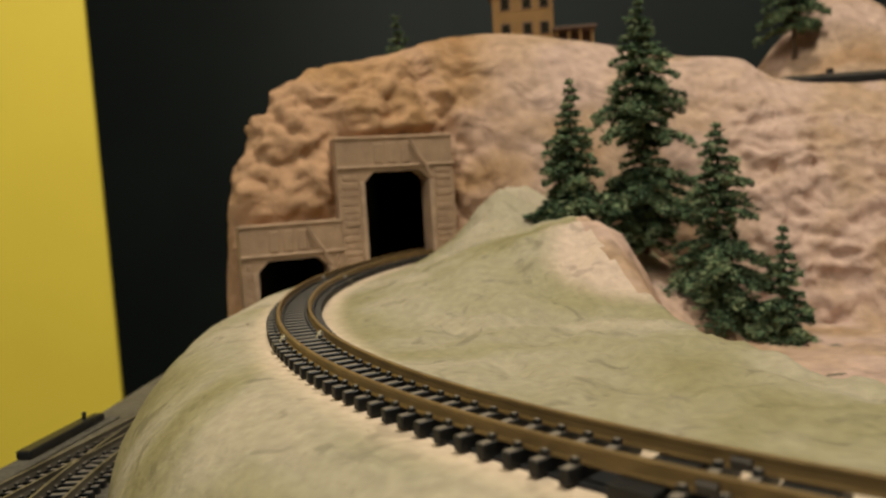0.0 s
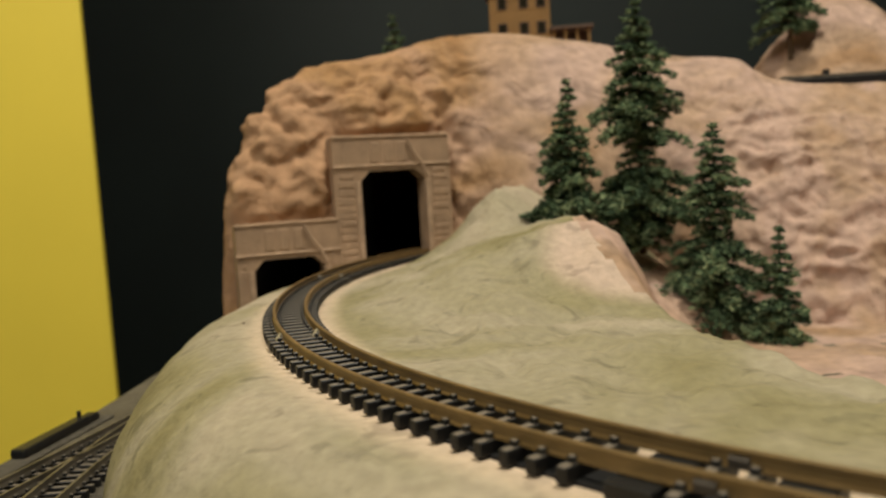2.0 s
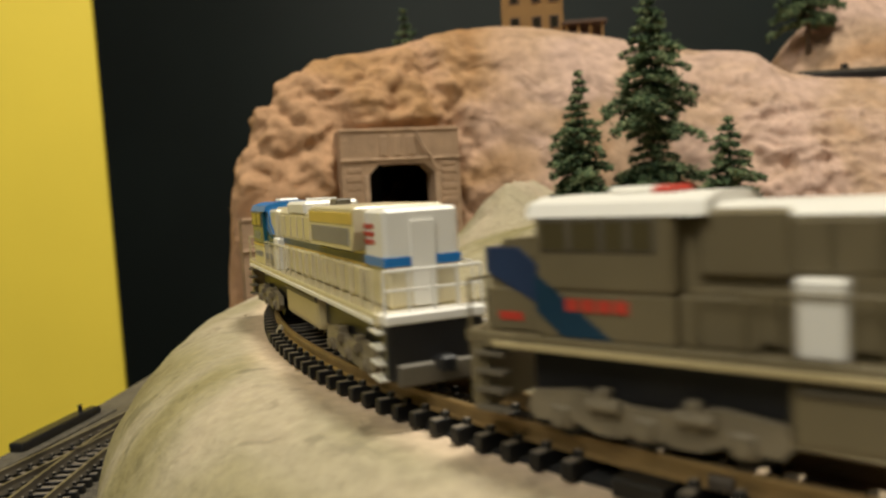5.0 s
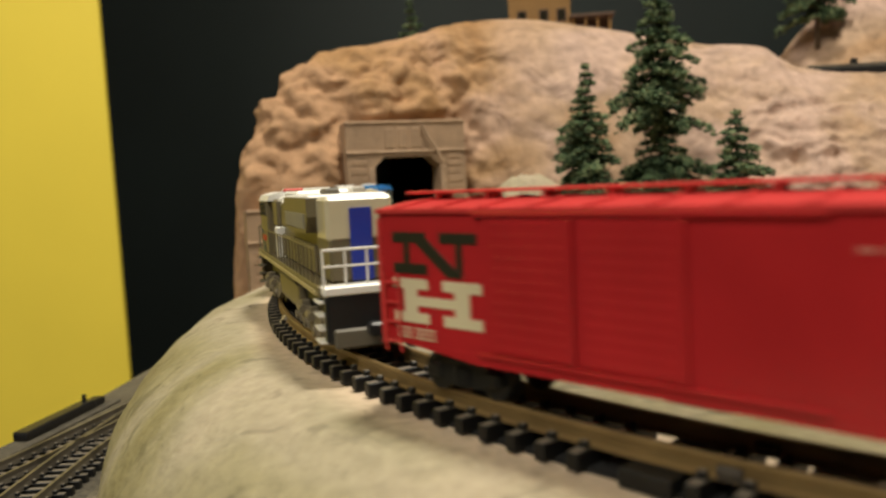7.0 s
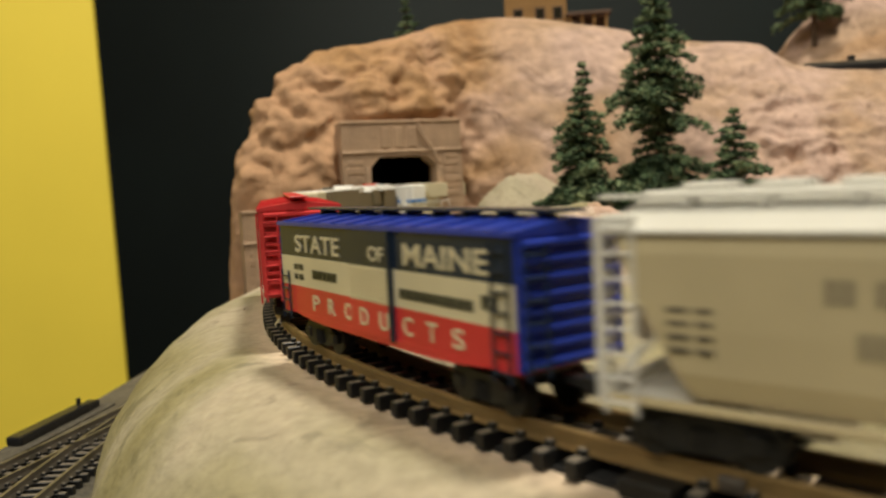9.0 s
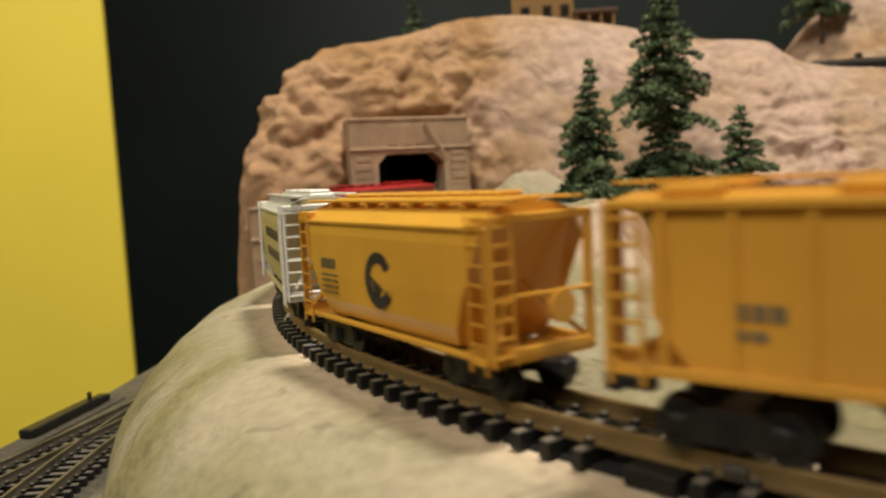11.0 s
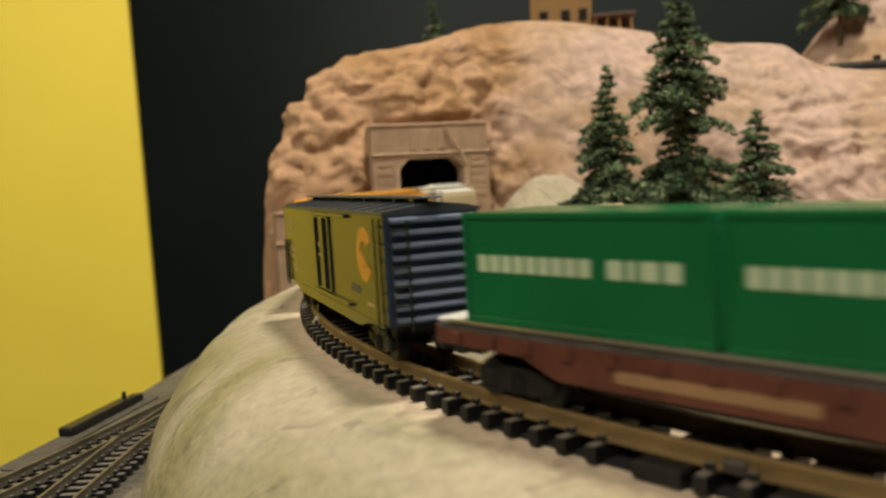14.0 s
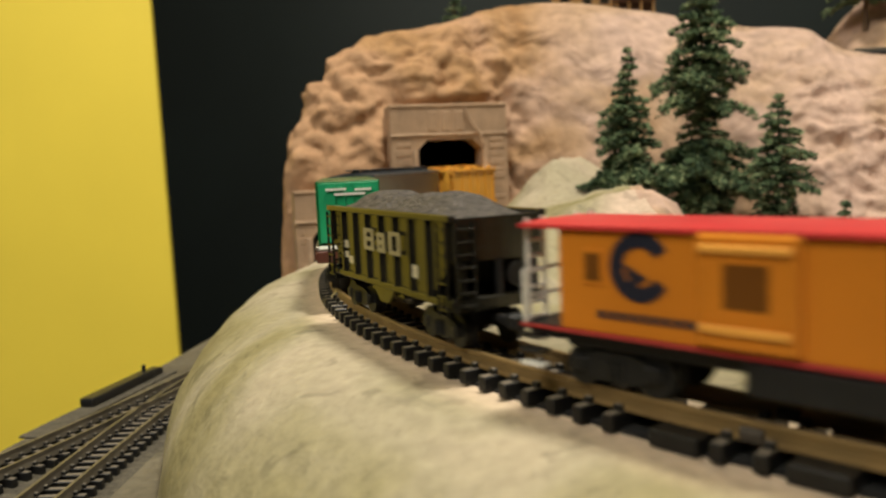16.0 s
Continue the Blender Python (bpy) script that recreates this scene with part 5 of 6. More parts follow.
def container_car():
    L, zd = 87.8, 10.6
    car = thing("container_flat_car", "rust-red flat car carrying two green containers", "railway car", "cars of the train")
    h = L / 2
    part("deck", boxed(-h, h, -8.2, 8.2, zd - 1.2, zd, bevel=0.15), DECK, car)
    for s in (-1, 1):
        part("side_sill", side_panel(bmesh.new(), [(-h, zd - 1.0), (-h, zd - 3.2), (-h + 16, zd - 3.4), (-h + 22, zd - 5.9), (h - 22, zd - 5.9), (h - 16, zd - 3.4), (h, zd - 3.2), (h, zd - 1.0)], s * 7.4, s * 8.3), RUST, car)
        part("deck_rail", boxed(-h + 2, h - 2, min(s * 7.8, s * 8.6), max(s * 7.8, s * 8.6), zd, zd + 0.5, bevel=0.12), STEEL if s > 0 else DECK, car, "bright deck edge on the outer side" if s > 0 else "")
        coupler(car, s * (h - 1.5), s)
        add_truck(car, s * 0.35 * L)
        part("end_sill", boxed(min(s * h, s * (h + 0.7)), max(s * h, s * (h + 0.7)), -8.2, 8.2, zd - 3.2, zd - 0.4, bevel=0.2), RUST, car)
        part("end_plate", boxed(min(s * (h - 3.6), s * (h + 0.6)), max(s * (h - 3.6), s * (h + 0.6)), -7.8, 7.8, zd - 0.2, zd + 0.5, bevel=0.2), GREY_CAR, car)
    for i in range(13):
        x = -h + 4 + (L - 8) * i / 12
        part("stake_pocket", boxed(x - 0.8, x + 0.8, 8.2, 8.9, zd - 2.9, zd - 1.2, bevel=0.12), RUST, car)
    bars(car, 13, 8.35, zd - 4.7, (24,), 1.5, PLATE, name="name_plate")
    part("underframe", boxed(-h + 24, h - 24, -5.6, 5.6, 3.0, zd - 1.2, bevel=0.5), BLACK, car)
    part("centre_sill", boxed(-h + 6, h - 6, -2.4, 2.4, 4.2, zd - 1.3), BLACK, car)
    for x0, x1 in ((0.4, 37.6), (-38.2, -1.2)):
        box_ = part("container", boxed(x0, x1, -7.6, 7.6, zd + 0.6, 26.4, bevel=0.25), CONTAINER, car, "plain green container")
        bm = bmesh.new()
        for z in (zd + 0.5, 25.6):
            box(bm, x0 - 0.15, x1 + 0.15, 7.3, 7.9, z, z + 0.9, bevel=0.1)
        for x in (x0, x1):
            box(bm, x - 0.45, x + 0.45, 7.3, 7.95, zd + 0.5, 26.5, bevel=0.1)
        part("container_frame", bm, CONTAINER, box_)
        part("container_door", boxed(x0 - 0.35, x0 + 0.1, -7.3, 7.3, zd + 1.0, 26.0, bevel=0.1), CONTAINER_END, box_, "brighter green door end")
        bm = bmesh.new()
        for y in (-3.4, -1.0, 1.0, 3.4):
            rod(bm, (x0 - 0.6, y, zd + 1.6), (x0 - 0.6, y, 25.6), 0.22, 6)
        for y in (-2.2, 2.2):
            for z in (zd + 6, 20.5):
                box(bm, x0 - 0.7, x0 - 0.3, y - 1.4, y + 1.4, z, z + 0.4)
        part("lock_bar", bm, CONTAINER_END, box_)
        bm = bmesh.new()
        for y0, y1, z in ((-5.5, -1.5, 24.0), (0.5, 5.5, 24.2), (-4, 3.5, 23.0), (-3, 4.5, 13.4), (-4.5, 1.5, 12.6), (-1.0, 0.0, 14.2)):
            box(bm, x0 - 0.95, x0 - 0.40, y0, y1, z, z + 0.55)
        part("door_mark", bm, LOCO_WHITE, box_, "pale marks and latches")
        bars(box_, x1 - 2.2, 7.62, 18.3, (1.7,) * 9, 2.3, FADED_GREEN, gap=0.45)
        bars(box_, x1 - 23.6, 7.62, 18.3, (2.2, 1.0, 2.4, 2.2), 2.3, FADED_GREEN, gap=0.7)
    return car, L


def coal_hopper():
    L, z0, z1 = 59.2, 7.8, 21.2
    car = thing("coal_hopper", "black ribbed open hopper heaped with coal", "railway car", "cars of the train")
    h = L / 2
    for s in (-1, 1):
        part("side", side_panel(bmesh.new(), [(-h + 0.5, z1), (h - 0.5, z1), (h - 0.5, z0 + 7), (h - 9, z0), (6, z0), (2, z0 - 3.4), (-2, z0 - 3.4), (-6, z0), (-h + 9, z0), (-h + 0.5, z0 + 7)], s * 7.7, s * 8.1), COAL_CAR, car)
        for i in range(9):
            x = -h + 2 + (L - 4) * i / 8
            part("side_rib", boxed(x - 0.45, x + 0.45, min(s * 8.0, s * 8.8), max(s * 8.0, s * 8.8), z0 + (6.5 if i in (0, 8) else 0.4), z1 - 0.4, bevel=0.1), COAL_CAR, car)
        part("top_rail", boxed(-h, h, min(s * 7.5, s * 8.9), max(s * 7.5, s * 8.9), z1 - 0.6, z1 + 0.5, bevel=0.15), COAL_CAR, car)
        part("side_sill", boxed(-h, h, min(s * 7.5, s * 8.6), max(s * 7.5, s * 8.6), z0 - 0.6, z0 + 0.6, bevel=0.15), COAL_CAR, car)
        part("end_wall", boxed(min(s * (h - 0.6), s * h), max(s * (h - 0.6), s * h), -8.0, 8.0, z0 + 6.5, z1, bevel=0.1), COAL_CAR, car)
        part("slope_sheet", prism(bmesh.new(), [(-7.6, 0), (7.6, 0), (7.6, 0.5), (-7.6, 0.5)], 0, 12), COAL_CAR, car,
             at=pose(s * (h - 0.6) * U, 0, (z0 + 7) * U, 0, 0, 0) @ pose(0, 0, 0, 0, 0, 180 if s > 0 else 0) @ pose(0, 0, 0, 0, 42, 0))
        for y in (-6.5, 0, 6.5):
            part("end_post", boxed(min(s * (h - 1), s * h), max(s * (h - 1), s * h), y - 0.5, y + 0.5, z0 - 0.4, z0 + 7, bevel=0.1), BLACK, car)
        part("end_beam", boxed(min(s * (h - 1.4), s * (h + 0.3)), max(s * (h - 1.4), s * (h + 0.3)), -8.6, 8.6, z0 - 1.0, z0 + 1.0, bevel=0.15), COAL_CAR, car)
        part("end_platform", boxed(min(s * (h - 9), s * h), max(s * (h - 9), s * h), -8.0, 8.0, z0 - 0.4, z0 + 0.1), COAL_CAR, car)
        ladder(car, s * (h - 2.2), 9.0, z0 - 1.8, z1 - 0.8, 3.2, COAL_CAR, rungs=7, r=0.28)
        ladder(car, s * (h + 0.4), 6.2, z0 - 1.2, z1 - 0.8, 3.2, COAL_CAR, along="y", rungs=7, r=0.28)
        part("brake_wheel", rod(bmesh.new(), (s * (h + 0.3), -3, z0 + 4), (s * (h + 0.8), -3, z0 + 4), 2.0, 14), BLACK, car)
        coupler(car, s * (h - 1.5), s)
        add_truck(car, s * 0.33 * L)
    part("outlet", boxed(-9, 9, -7.4, 7.4, z0 - 3.0, z0, bevel=1.2), COAL_CAR, car)
    bm = bmesh.new()
    nx, ny = 56, 18
    vs = []
    for i in range(nx + 1):
        row = []
        for j in range(ny + 1):
            x, y = (i / nx - 0.5) * (L - 1.4), (j / ny - 0.5) * 15.6
            e = min(1.0, (7.9 - abs(y)) / 5) * min(1.0, (h - abs(x)) / 9)
            heap = 2.4 + 1.6 * math.exp(-((x - 13) / 9) ** 2) + 1.6 * math.exp(-((x + 12) / 10) ** 2)
            row.append(bm.verts.new((x, y, z1 - 0.6 + max(0.0, e) * heap + 0.45 * noise.noise((x * 1.1, y * 1.1, 2)) + 0.3 * noise.noise((x * 2.4, y * 2.4, 5)))))
        vs.append(row)
    for i in range(nx):
        for j in range(ny):
            bm.faces.new((vs[i][j], vs[i + 1][j], vs[i + 1][j + 1], vs[i][j + 1]))
    bmesh.ops.recalc_face_normals(bm, faces=bm.faces)
    part("coal_load", bm, COAL, car, "heaped grey-black coal load")
    bm = bmesh.new()
    for x0, x1, za, zb in ((22.6, 27.5, 13.9, 18.0), (29.5, 33.1, 13.9, 17.5), (35.2, 40.2, 13.9, 18.0)):
        for xa, xb in ((x0, x0 + 1.2), (x1 - 1.2, x1)):
            box(bm, h - xb, h - xa, 8.75, 8.95, za, zb)
        for zz in (za, (za + zb) / 2 - 0.3, zb - 0.7) if x0 < 30 else (za, zb - 0.7):
            box(bm, h - x1 + 1.2, h - x0 - 1.2, 8.75, 8.94, zz, zz + 0.7)
    part("marking", bm, DULL_CREAM, car, "dull cream slab markings")
    bars(car, h - 7, 8.2, 13.2, (1.2, 1.2, 1.2), 1.5, CREAM, gap=0.3)
    bars(car, h - 7, 8.2, 11.2, (1.2, 1.2, 1.2), 1.2, CREAM, gap=0.3)
    bars(car, h - 11.5, 8.2, 10.2, (1.2, 1.2, 1.2), 1.4, CREAM, gap=0.3)
    bars(car, -h + 16, 8.2, 10.6, (2.6,), 2.2, CREAM)
    return car, L


def caboose():
    L, z0, z1 = 74.0, 7.8, 21.1
    car = thing("caboose", "orange caboose with red roof and open end platform", "railway car", "cars of the train")
    h = L / 2
    b = h - 6.5
    part("body", boxed(-b, b, -8.2, 8.2, z0, z1, bevel=0.25), CABOOSE, car)
    part("roof", prism(bmesh.new(), [(-8.9, z1 - 0.4), (-8.9, z1 + 0.1), (-4.5, z1 + 0.4), (4.5, z1 + 0.4), (8.9, z1 + 0.1), (8.9, z1 - 0.4)], -h + 0.5, h - 0.5), RED_ROOF, car, "red roof")
    part("side_sill", boxed(-h, h, 7.8, 8.6, z0 - 0.4, z0 + 0.1, bevel=0.12), CABOOSE_SILL, car, "red sill")
    part("side_sill", boxed(-h, h, -8.6, -7.8, z0 - 0.4, z0 + 0.5, bevel=0.15), BAND_RED, car, "red sill")
    part("underframe", boxed(-h + 6, h - 6, -6.5, 6.5, 5.2, z0 - 0.2, bevel=0.4), BLACK, car)
    part("tool_box", boxed(-10, 6, 5.0, 8.2, 3.2, z0 - 0.6, bevel=0.4), BLACK, car)
    part("bay_window", boxed(-0.5, 11.0, 8.0, 9.4, z0 + 0.4, z1 - 0.2, bevel=0.5), CABOOSE, car)
    part("window", boxed(2.6, 7.6, 9.3, 9.48, z0 + 5.0, z1 - 3.4), BAY_GLASS, car, "brown tinted window")
    part("window_frame", boxed(1.8, 8.4, 9.2, 9.42, z0 + 4.2, z1 - 2.6, bevel=0.1), CABOOSE, car)
    for za, zb in ((z1 - 2.4, z1 - 1.4), (z0 + 2.2, z0 + 3.2)):
        part("bay_ledge", boxed(0.2, 10.4, 9.3, 9.9, za, zb, bevel=0.2), LEDGE, car, "pale orange ledge across the bay")
    for x in (b - 5, -b + 6):
        part("window_frame", boxed(x - 2.0, x + 1.2, 8.1, 8.4, z0 + 6.0, z0 + 10.6, bevel=0.1), CABOOSE, car)
        part("window", boxed(x - 1.5, x + 0.7, 8.2, 8.46, z0 + 6.6, z0 + 10.0), BAY_GLASS, car, "brown tinted window")
    ring_mark(car, b - 12, 8.25, z0 + 8.6, 4.2, LOGO_DARK, thick=0.42)
    bars(car, b - 6, 8.25, z0 + 2.0, (1.1,) * 11, 1.0, LOGO_DARK, gap=0.4)
    for s in (-1, 1):
        part("platform", boxed(min(s * b, s * h), max(s * b, s * h), -8.2, 8.2, z0 - 0.8, z0 + 0.2, bevel=0.15), BLACK, car)
        part("end_door", boxed(min(s * b, s * (b + 0.3)), max(s * b, s * (b + 0.3)), -2.4, 2.4, z0 + 0.3, z1 - 2), WINDOW, car)
        ladder(car, s * (h - 0.6), 5.5, z0 - 0.5, z1 + 0.8, 3.4, LOCO_WHITE, along="y", rungs=7, r=0.3)
        ladder(car, s * (h - 0.6), -5.5, z0 - 0.5, z1 + 0.8, 3.4, LOCO_WHITE, along="y", rungs=7, r=0.3)
        bm = bmesh.new()
        for y in (-8, 8):
            rod(bm, (s * (h - 0.5), y, z0), (s * (h - 0.5), y, z0 + 7), 0.3, 6)
        for z in (z0 + 3.5, z0 + 7):
            rod(bm, (s * (h - 0.5), -8, z), (s * (h - 0.5), 8, z), 0.28, 6)
        part("end_railing", bm, LOCO_WHITE, car)
        for k in range(3):
            part("step_tread", boxed(min(s * (h - 4), s * h), max(s * (h - 4), s * h), 7.0, 9.0, 2.2 + 1.9 * k, 2.7 + 1.9 * k, bevel=0.1), LOCO_WHITE if k == 0 else BLACK, car)
        coupler(car, s * (h - 1.5), s)
        add_truck(car, s * 0.32 * L)
    return car, L


# yellow-grey darkened for the second locomotive: its shaded side is put into the colour
SECOND_SHADED = mat("shaded_yellow_loco_paint", (0.165, 0.135, 0.078), 0.42, vary=0.10)
LOCO_TRUCK_AXLES = (-10.5, 0.0, 10.5)


LOCO_TRUCK = finish("loco_truck", boxed(-13, 13, -4.6, 4.6, 2.6, 5.6, bevel=0.3), TRUCK_GREY)


def journal_box_mesh():
    bm = boxed(-1.5, 1.5, -1.0, 1.0, 1.4, 4.2, bevel=0.4)
    return finish("journal_box", rod(bm, (0, 0.9, 2.8), (0, 1.5, 2.8), 1.0, 10), TRUCK_GREY)


FRAME_MESH = finish("side_frame", side_panel(bmesh.new(), [(-15, 3.2), (-14, 2.0), (-9, 2.6), (-6, 1.4), (-3, 1.4), (0, 2.6), (3, 1.4), (6, 1.4), (9, 2.6), (14, 2.0), (15, 3.2),
                                                           (14.5, 5.4), (8, 6.2), (2, 5.0), (-2, 5.0), (-8, 6.2), (-14.5, 5.4)], -0.6, 0.6), TRUCK_GREY)
JOURNAL_MESH = journal_box_mesh()
CYLINDER_MESH = finish("brake_cylinder", rod(bmesh.new(), (-2.6, 1.1, 5.0), (1.4, 1.1, 5.0), 0.8, 8), TRUCK_GREY)
STRUT_MESH = finish("strut", boxed(-0.8, 0.8, -0.9, 0.9, 3.2, 6.6, bevel=0.2), TRUCK_GREY)


def add_loco_truck(parent, x):
    """A three-axle truck: bolster, wheels, and on each side a frame with journal boxes, struts and brake cylinders."""
    t = add_truck(parent, x, LOCO_TRUCK, LOCO_TRUCK_AXLES)
    for s in (-1, 1):
        turn = 0 if s > 0 else 180
        for name, me, places in (("side_frame", FRAME_MESH, (0,)), ("journal_box", JOURNAL_MESH, LOCO_TRUCK_AXLES), ("brake_cylinder", CYLINDER_MESH, (-5.2, 5.2)), ("strut", STRUT_MESH, (-5.2, 5.2))):
            for k in places:
                ob = new(name, me)
                ob.parent = t
                ob.matrix_basis = pose(k * U, s * 6.6 * U, 0, 0, 0, turn)
    return t


def railing(parent, x0, x1, y, z0, z1, posts, m):
    bm = bmesh.new()
    for i in range(posts + 1):
        x = x0 + (x1 - x0) * i / posts
        rod(bm, (x, y, z0), (x, y, z1), 0.15, 6)
    rod(bm, (x0, y, z1), (x1, y, z1), 0.17, 6)
    part("handrail", bm, m, parent)


def locomotive(name, label, L, colours, lead):
    """A six-axle road diesel: frame, pilots with steps, cab with nose, long hood, radiators, tank, trucks and handrails."""
    grey, low, roof_m, nose_m, cab_m, end_m = colours
    car = thing(name, label, "locomotive", "locomotives of the train")
    h = L / 2
    zf = 12.2
    part("frame", boxed(-h + 3, h - 3, -8.3, 8.3, zf - 1.9, zf, bevel=0.2), grey, car)
    part("frame_edge", boxed(-h + 5, h - 5, 8.2, 8.6, zf - 1.7, zf - 0.9, bevel=0.1), LOCO_WHITE if lead else LOCO_YELLOW, car, "pale frame edge")
    part("fuel_tank", boxed(-17, 15, -7.0, 7.0, 3.0, zf - 1.8, bevel=1.2, seg=2), low, car)
    part("underframe", boxed(-h + 9, h - 9, -5.4, 5.4, 4.6, zf - 1.8), BLACK, car)
    part("air_tank", rod(bmesh.new(), (-16, 6.6, zf - 3.0), (14, 6.6, zf - 3.0), 0.9, 10), LOCO_DARK, car)
    for s in (-1, 1):
        add_loco_truck(car, s * (h - 24))
        coupler(car, s * (h - 3.0), s)
        part("pilot", boxed(min(s * (h - 3.5), s * (h - 0.6)), max(s * (h - 3.5), s * (h - 0.6)), -7.6, 7.6, 2.4, zf - 1.0, bevel=0.5), low if s > 0 else BLACK, car)
        part("plow", boxed(min(s * (h - 1.0), s * h), max(s * (h - 1.0), s * h), -6.5, 6.5, 1.6, 5.0, bevel=0.4), LOCO_DARK, car)
        for y in (-1, 1):
            for k in range(4):
                part("step_tread", boxed(min(s * (h - 6.5), s * (h - 2.2)), max(s * (h - 6.5), s * (h - 2.2)), min(y * 6.6, y * 8.7), max(y * 6.6, y * 8.7), 2.4 + 2.3 * k, 2.9 + 2.3 * k, bevel=0.1), LOCO_WHITE if s < 0 else LOCO_DARK, car)
        bm = bmesh.new()
        for y in (-7.6, -3.8, 0, 3.8, 7.6):
            rod(bm, (s * (h - 1.2), y, zf - 1), (s * (h - 1.2), y, zf + 6.2), 0.24, 6)
        rod(bm, (s * (h - 1.2), -7.6, zf + 6.2), (s * (h - 1.2), 7.6, zf + 6.2), 0.26, 6)
        rod(bm, (s * (h - 1.2), -7.6, zf + 3.4), (s * (h - 1.2), 7.6, zf + 3.4), 0.2, 6)
        part("end_railing", bm, LOCO_WHITE if s < 0 else low, car)
        part("anticlimber", boxed(min(s * (h - 4), s * (h - 0.4)), max(s * (h - 4), s * (h - 0.4)), -7.9, 7.9, zf - 1.6, zf + 0.1, bevel=0.3), LOCO_WHITE if s < 0 else low, car)
    # nose and cab
    cf = h - 11.2  # cab front
    cr = cf - 16.8  # cab rear
    part("nose", side_panel(bmesh.new(), [(cf, zf), (h - 3.6, zf), (h - 3.6, 20.6), (h - 6, 23.0), (cf, 23.4)], -6.2, 6.2), nose_m, car, "short nose")
    part("nose_top", side_panel(bmesh.new(), [(cf, 21.2), (h - 4.2, 21.0), (h - 6, 23.3), (cf, 23.7)], -6.3, 6.3), cab_m if lead else nose_m, car)
    part("nose_foot", boxed(cr - 8, h - 3.3, -6.5, 6.5, zf, 17.5, bevel=0.3), grey, car)
    cab = part("cab", boxed(cr, cf, -7.9, 7.9, 17.5, 26.6, bevel=0.5), nose_m if lead else grey, car)
    part("cab_side", boxed(cr, cf, -7.8, 7.8, zf, 17.5, bevel=0.2), grey, cab)
    part("cab_roof", prism(bmesh.new(), [(-8.1, 25.9), (8.1, 25.9), (7.4, 27.4), (4.5, 28.1), (-4.5, 28.1), (-7.4, 27.4)], cr - 3.5, cf + 0.8), cab_m, cab)
    part("roof_pod", boxed(cr + 4, cr + 10, -2.6, 2.6, 27.9, 28.9, bevel=0.4), LOCO_WHITE, cab, "white rooftop housing")
    for x0, x1 in ((cr + 8.4, cr + 15.6), (cr + 2.2, cr + 7.6)):
        part("window_frame", boxed(x0 - 0.4, x1 + 0.4, 7.7, 8.1, 21.9, 25.8, bevel=0.2), LOCO_DARK, cab)
        part("window", boxed(x0, x1, 7.9, 8.2, 22.3, 25.4), WINDOW, cab, "dark side window")
        # on the lead cab a painted yellow stripe stands for the bright interior
        part("window_stripe", boxed((x0 + x1) / 2 - 0.35, (x0 + x1) / 2 + 0.35, 8.1, 8.24, 22.3, 25.4), LINE_YELLOW if lead else LOCO_DARK, cab)
    for y in (-3.4, 3.4):
        part("windscreen", boxed(cf - 0.2, cf + 0.3, y - 2.6, y + 2.6, 23.9, 25.9, bevel=0.1), WINDOW, cab, "dark windscreen")
    for y in (-1.3, 1.3):
        part("headlight", rod(bmesh.new(), (cf + 0.5, y, 27.0), (cf + 1.1, y, 27.0), 0.7, 10), LOCO_WHITE, cab)
    # long hood
    hr = -h + 5.0
    part("hood", boxed(hr, cr + 0.2, -5.6, 5.6, zf, 25.9, bevel=0.5), grey, car)
    part("hood_top", prism(bmesh.new(), [(-5.6, 25.6), (5.6, 25.6), (4.4, 26.9), (-4.4, 26.9)], hr + 0.3, cr), roof_m, car)
    for i in range(13):
        x = hr + 14 + (cr - hr - 22) * i / 12
        part("hood_door", boxed(x - 1.8, x + 1.8, 5.5, 6.3, zf + 0.8, 18.2, bevel=0.2), grey, car)
    for i in range(9):
        x = hr + 32 + (cr - hr - 40) * i / 8
        part("hood_panel", boxed(x - 2.6, x + 2.6, 5.5, 5.8, 20.2, 25.2, bevel=0.15), grey, car)
    part("equipment_cabinet", boxed(cr - 16, cr - 11.5, 5.4, 7.6, zf, 19.8, bevel=0.3), LOCO_WHITE, car, "pale equipment cabinet")
    part("blower_housing", boxed(cr - 11, cr - 2, -6.7, 6.7, 19.5, 26.4, bevel=0.5), grey, car)
    part("brake_hatch", boxed(cr - 40, cr - 22, -5.9, 5.9, 25.4, 28.3, bevel=0.6), LOCO_WHITE, car)
    for i in range(3):
        x = cr - 26 - 5 * i
        part("roof_fan", rod(bmesh.new(), (x, 0, 28.1), (x, 0, 28.9), 2.2, 14), LOCO_WHITE, car)
    part("exhaust_pipe", boxed(cr - 50, cr - 45, -1.6, 1.6, 26.6, 28.6, bevel=0.3), LOCO_DARK, car)
    rad = part("radiator", side_panel(bmesh.new(), [(hr + 11, 20.6), (hr + 38, 20.6), (hr + 40, 23.6), (hr + 40, 27.0), (hr + 9, 27.0), (hr + 9, 23.6)], -7.8, 7.8), grey, car, "flared radiator section")
    part("grille", boxed(hr + 12, hr + 37.5, 7.7, 8.0, 21.3, 24.2, bevel=0.1), GRILLE, rad)
    part("radiator_top", boxed(hr + 9.4, hr + 39.4, -7.5, 7.5, 26.8, 27.5, bevel=0.3), roof_m, rad)
    part("end_hood", boxed(hr - 0.2, hr + 9.5, -6.0, 6.0, 19.4, 27.2, bevel=0.6), end_m, car, "white rear end of the hood")
    part("end_door", boxed(hr - 0.6, hr - 0.1, -1.9, 1.9, zf + 0.4, 25.2), LOCO_WHITE if lead else BLUE, car)
    railing(car, hr, cr - 2, 8.1, zf, 18.4, 15, grey)
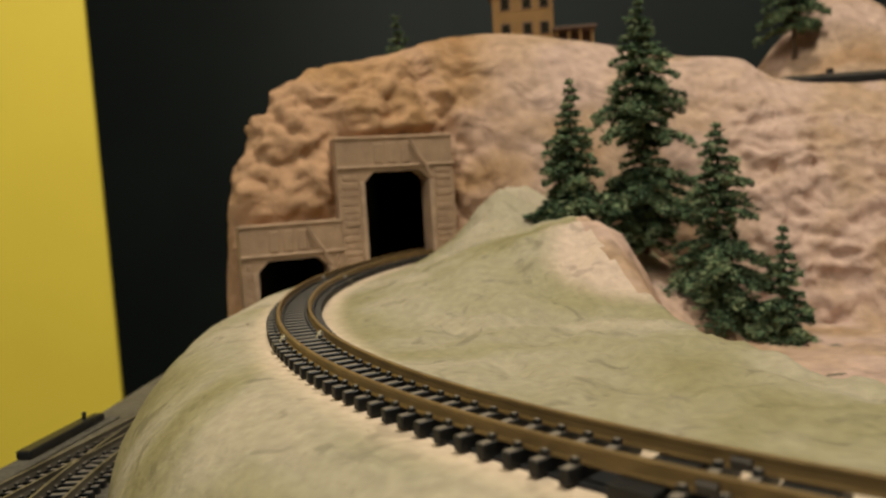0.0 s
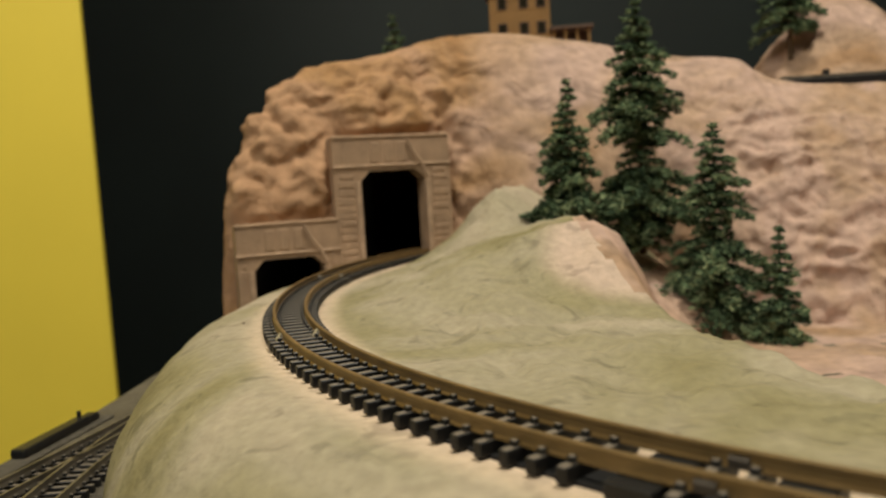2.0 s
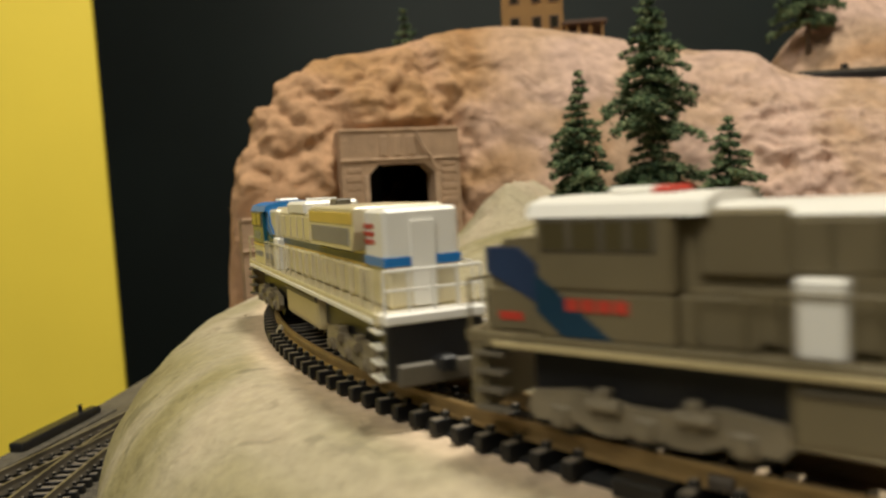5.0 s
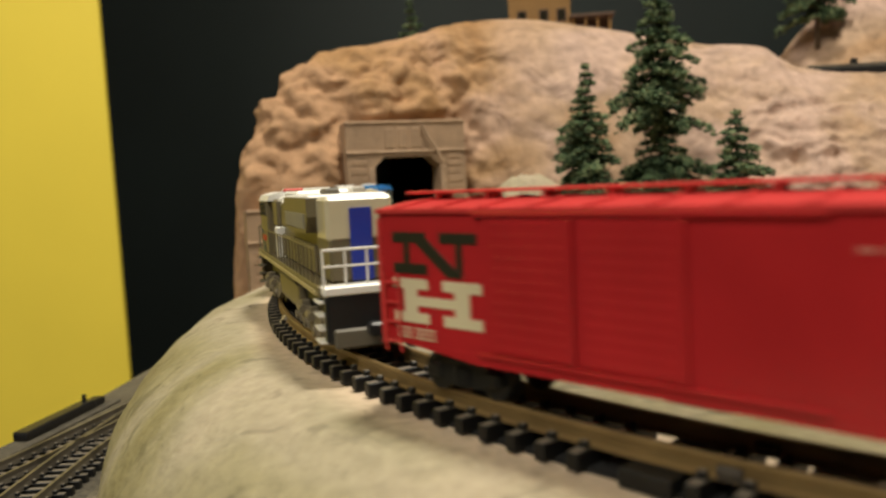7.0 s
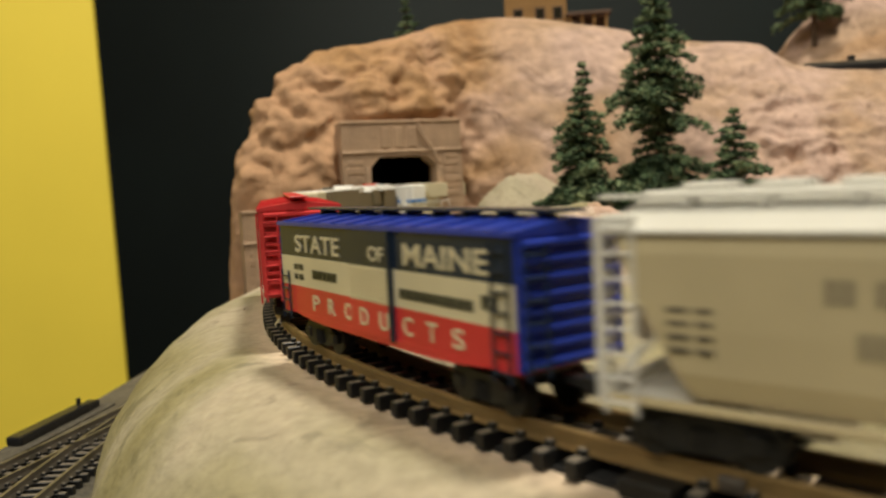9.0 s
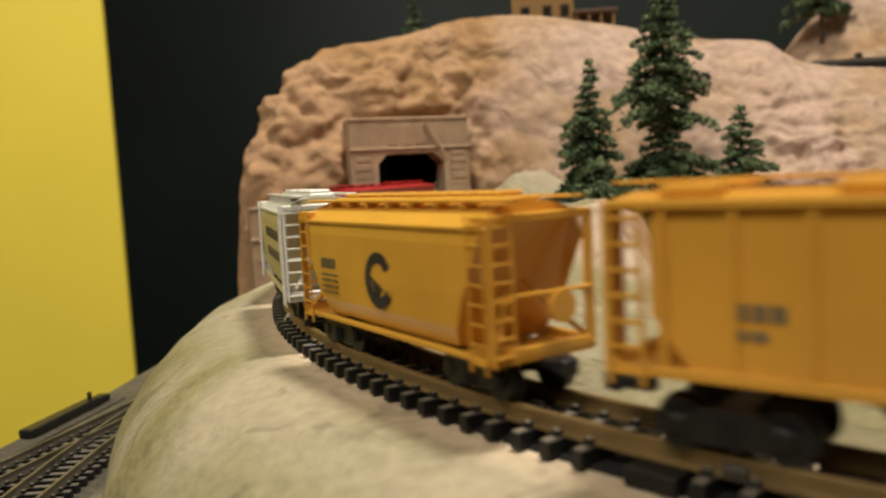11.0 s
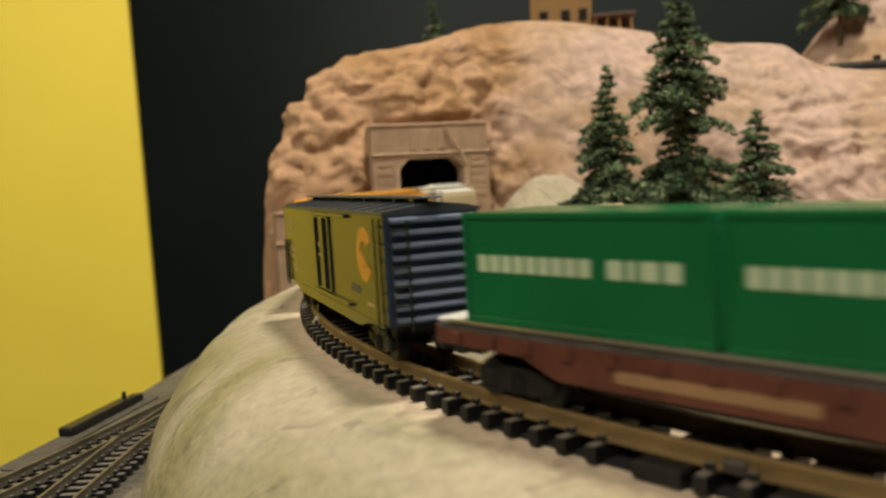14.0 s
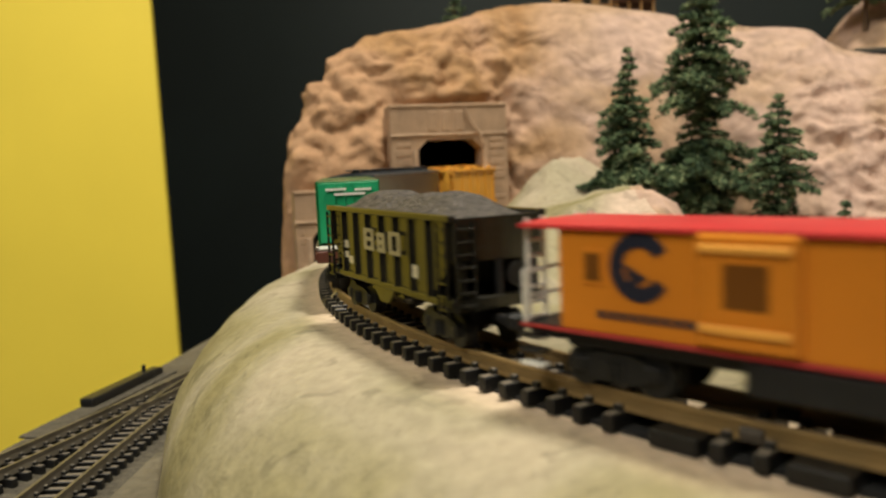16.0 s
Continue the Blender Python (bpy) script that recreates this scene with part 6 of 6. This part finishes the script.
    railing(car, hr, cr - 2, -8.1, zf, 18.4, 15, LOCO_WHITE)
    return car, h, cf, cr, hr


def lead_locomotive():
    L = 125.8
    car, h, cf, cr, hr = locomotive("lead_locomotive", "warm grey diesel locomotive with bright blue cab roof", L,
                                    (LOCO_GREY, LOCO_YELLOW, LOCO_GREY, LOCO_TEAL, LOCO_BLUE, LOCO_WHITE), True)
    part("hood_stripe", boxed(hr + 10, cr, 5.5, 5.95, 18.6, 19.8), LOCO_STRIPE, car, "dark blue stripe")
    part("end_band", boxed(hr - 0.35, hr + 9.6, -6.15, 6.15, 18.6, 20.0), LOCO_BLUE, car, "blue band")
    sweep = [(cr + 2, 22.0), (cr - 3, 20.6), (cr - 7, 19.4), (cr - 13, 18.8), (cr - 14, 17.8), (cr + 2, 17.4)]
    part("cab_sweep", side_panel(bmesh.new(), sweep, 6.7, 7.1), LOCO_TEAL, car)
    part("cab_sweep", side_panel(bmesh.new(), [(cr + 1, 26.6), (cr - 3.4, 26.6), (cr - 5, 23), (cr - 9, 20.4), (cr + 1, 20)], -6.9, 7.05), LOCO_BLUE, car)
    bars(car, cf - 3.5, 7.95, 18.8, (1.5, 1.5, 1.5, 1.5), 1.9, FADED_GREY, gap=0.5, name="number_bar")
    for x0, x1, y0, y1, z in ((cr, cf, 7.7, 7.98, 17.1), (cf, h - 3.4, 6.3, 6.62, 17.1), (hr + 10, cr, 5.5, 5.9, 18.0)):
        part("yellow_line", boxed(x0, x1, y0, y1, z, z + 0.55), LINE_YELLOW, car, "thin yellow line")
    part("radiator_band", boxed(hr + 9.6, hr + 39.4, 7.7, 7.95, 24.7, 26.7, bevel=0.1), LINE_YELLOW, car, "yellow band on the radiator")
    part("round_seal", rod(bmesh.new(), (h - 7.0, 6.4, 15.6), (h - 7.0, 6.7, 15.6), 1.5, 14), RUST, car, "small round red emblem")
    bars(car, cf - 2, 7.85, 14.2, (2.2,) * 4, 1.4, GRILLE, gap=0.5)
    bars(car, cf - 16, 7.85, 14.2, (1.8,) * 5, 1.4, GRILLE, gap=0.5)
    for k in range(3):
        bars(car, hr + 9, 6.05, 21.8 + 1.2 * k, (4.6,), 0.7, FLAG_RED, name="flag_stripe")
    return car, L


def second_locomotive():
    L = 107.3
    car, h, cf, cr, hr = locomotive("second_locomotive", "grey and yellow diesel locomotive with dark blue diagonal sweep", L,
                                    (SECOND_SHADED, SECOND_SHADED, LOCO_WHITE, SECOND_SHADED, LOCO_WHITE, LOCO_GREY), False)
    part("diagonal_sweep", side_panel(bmesh.new(), [(cf, 19.6), (cf, 15.2), (cf - 3.4, 12.4), (cf - 9.5, 12.4)], 7.7, 8.0), LOCO_STRIPE, car, "dark blue diagonal stripe")
    part("nose_band", side_panel(bmesh.new(), [(h - 3.3, 22.4), (h - 8, 22.4), (cf, 19.8), (cf, 15.4), (h - 3.3, 19.4)], -6.65, 6.65), DARK_END, car, "dark blue nose band")
    bars(car, cf - 4, 7.95, 15.4, (1.6,) * 4, 1.4, FLAG_RED, gap=0.4)
    bars(car, h - 5, 6.55, 13.6, (3.4,), 1.0, FLAG_RED)
    part("roof_beacon", boxed(cr + 2, cr + 4.5, -3, 3, 27.9, 28.9, bevel=0.4), FLAG_RED, car)
    return car, L


TRAIN = [
    (lead_locomotive, 421.5), (second_locomotive, 293.5), (red_box_car, 179.0), (banded_box_car, 85.0),
    (lambda: covered_hopper("grey_covered_hopper", "light grey covered hopper with dark lettering blocks", 62.3, 6.4, 26.4, GREY_CAR, LOCO_WHITE, 0, grey_mark), 9.2),
    (lambda: covered_hopper("orange_covered_hopper", "yellow-orange covered hopper with a dark ring emblem", 58.5, 6.0, 25.6, ORANGE_CAR, ORANGE_CAR, 0, orange_mark), -62.0),
    (ribbed_hopper, -147.5), (dark_box_car, -244.9), (container_car, -345.2), (coal_hopper, -430.6), (caboose, -511.0)]
CARS = [(*make(), s) for make, s in TRAIN]

# ---- movement ----
SPEED = (72.554, 2.2161, 1.3779)


def run(t):
    """How far the train has come along the loop, counted from the middle of the clip."""
    u = (t - 9) / 7
    return SPEED[0] * (t - 9) + 7 * SPEED[1] * u * u + 7 * SPEED[2] * u ** 3


def car_pose(s, bogie):
    """The pose of a car whose middle is s along the loop and whose trucks stand bogie units before and behind it."""
    pts = []
    for k in (1, -1):
        a = radians(232) - (s + k * bogie) / RAD
        pts.append(Vector((CX + RAD * math.cos(a), CY + RAD * math.sin(a), 0)))
    d = pts[0] - pts[1]
    m = (pts[0] + pts[1]) / 2
    return pose(m.x * U, m.y * U, 0, 0, 0, math.degrees(math.atan2(d.y, d.x)))


def motions():
    for car, length, s in CARS:
        walk(car, [(i / 10, car_pose(s + run(i / 10), 0.35 * length)) for i in range(161)])


motions()
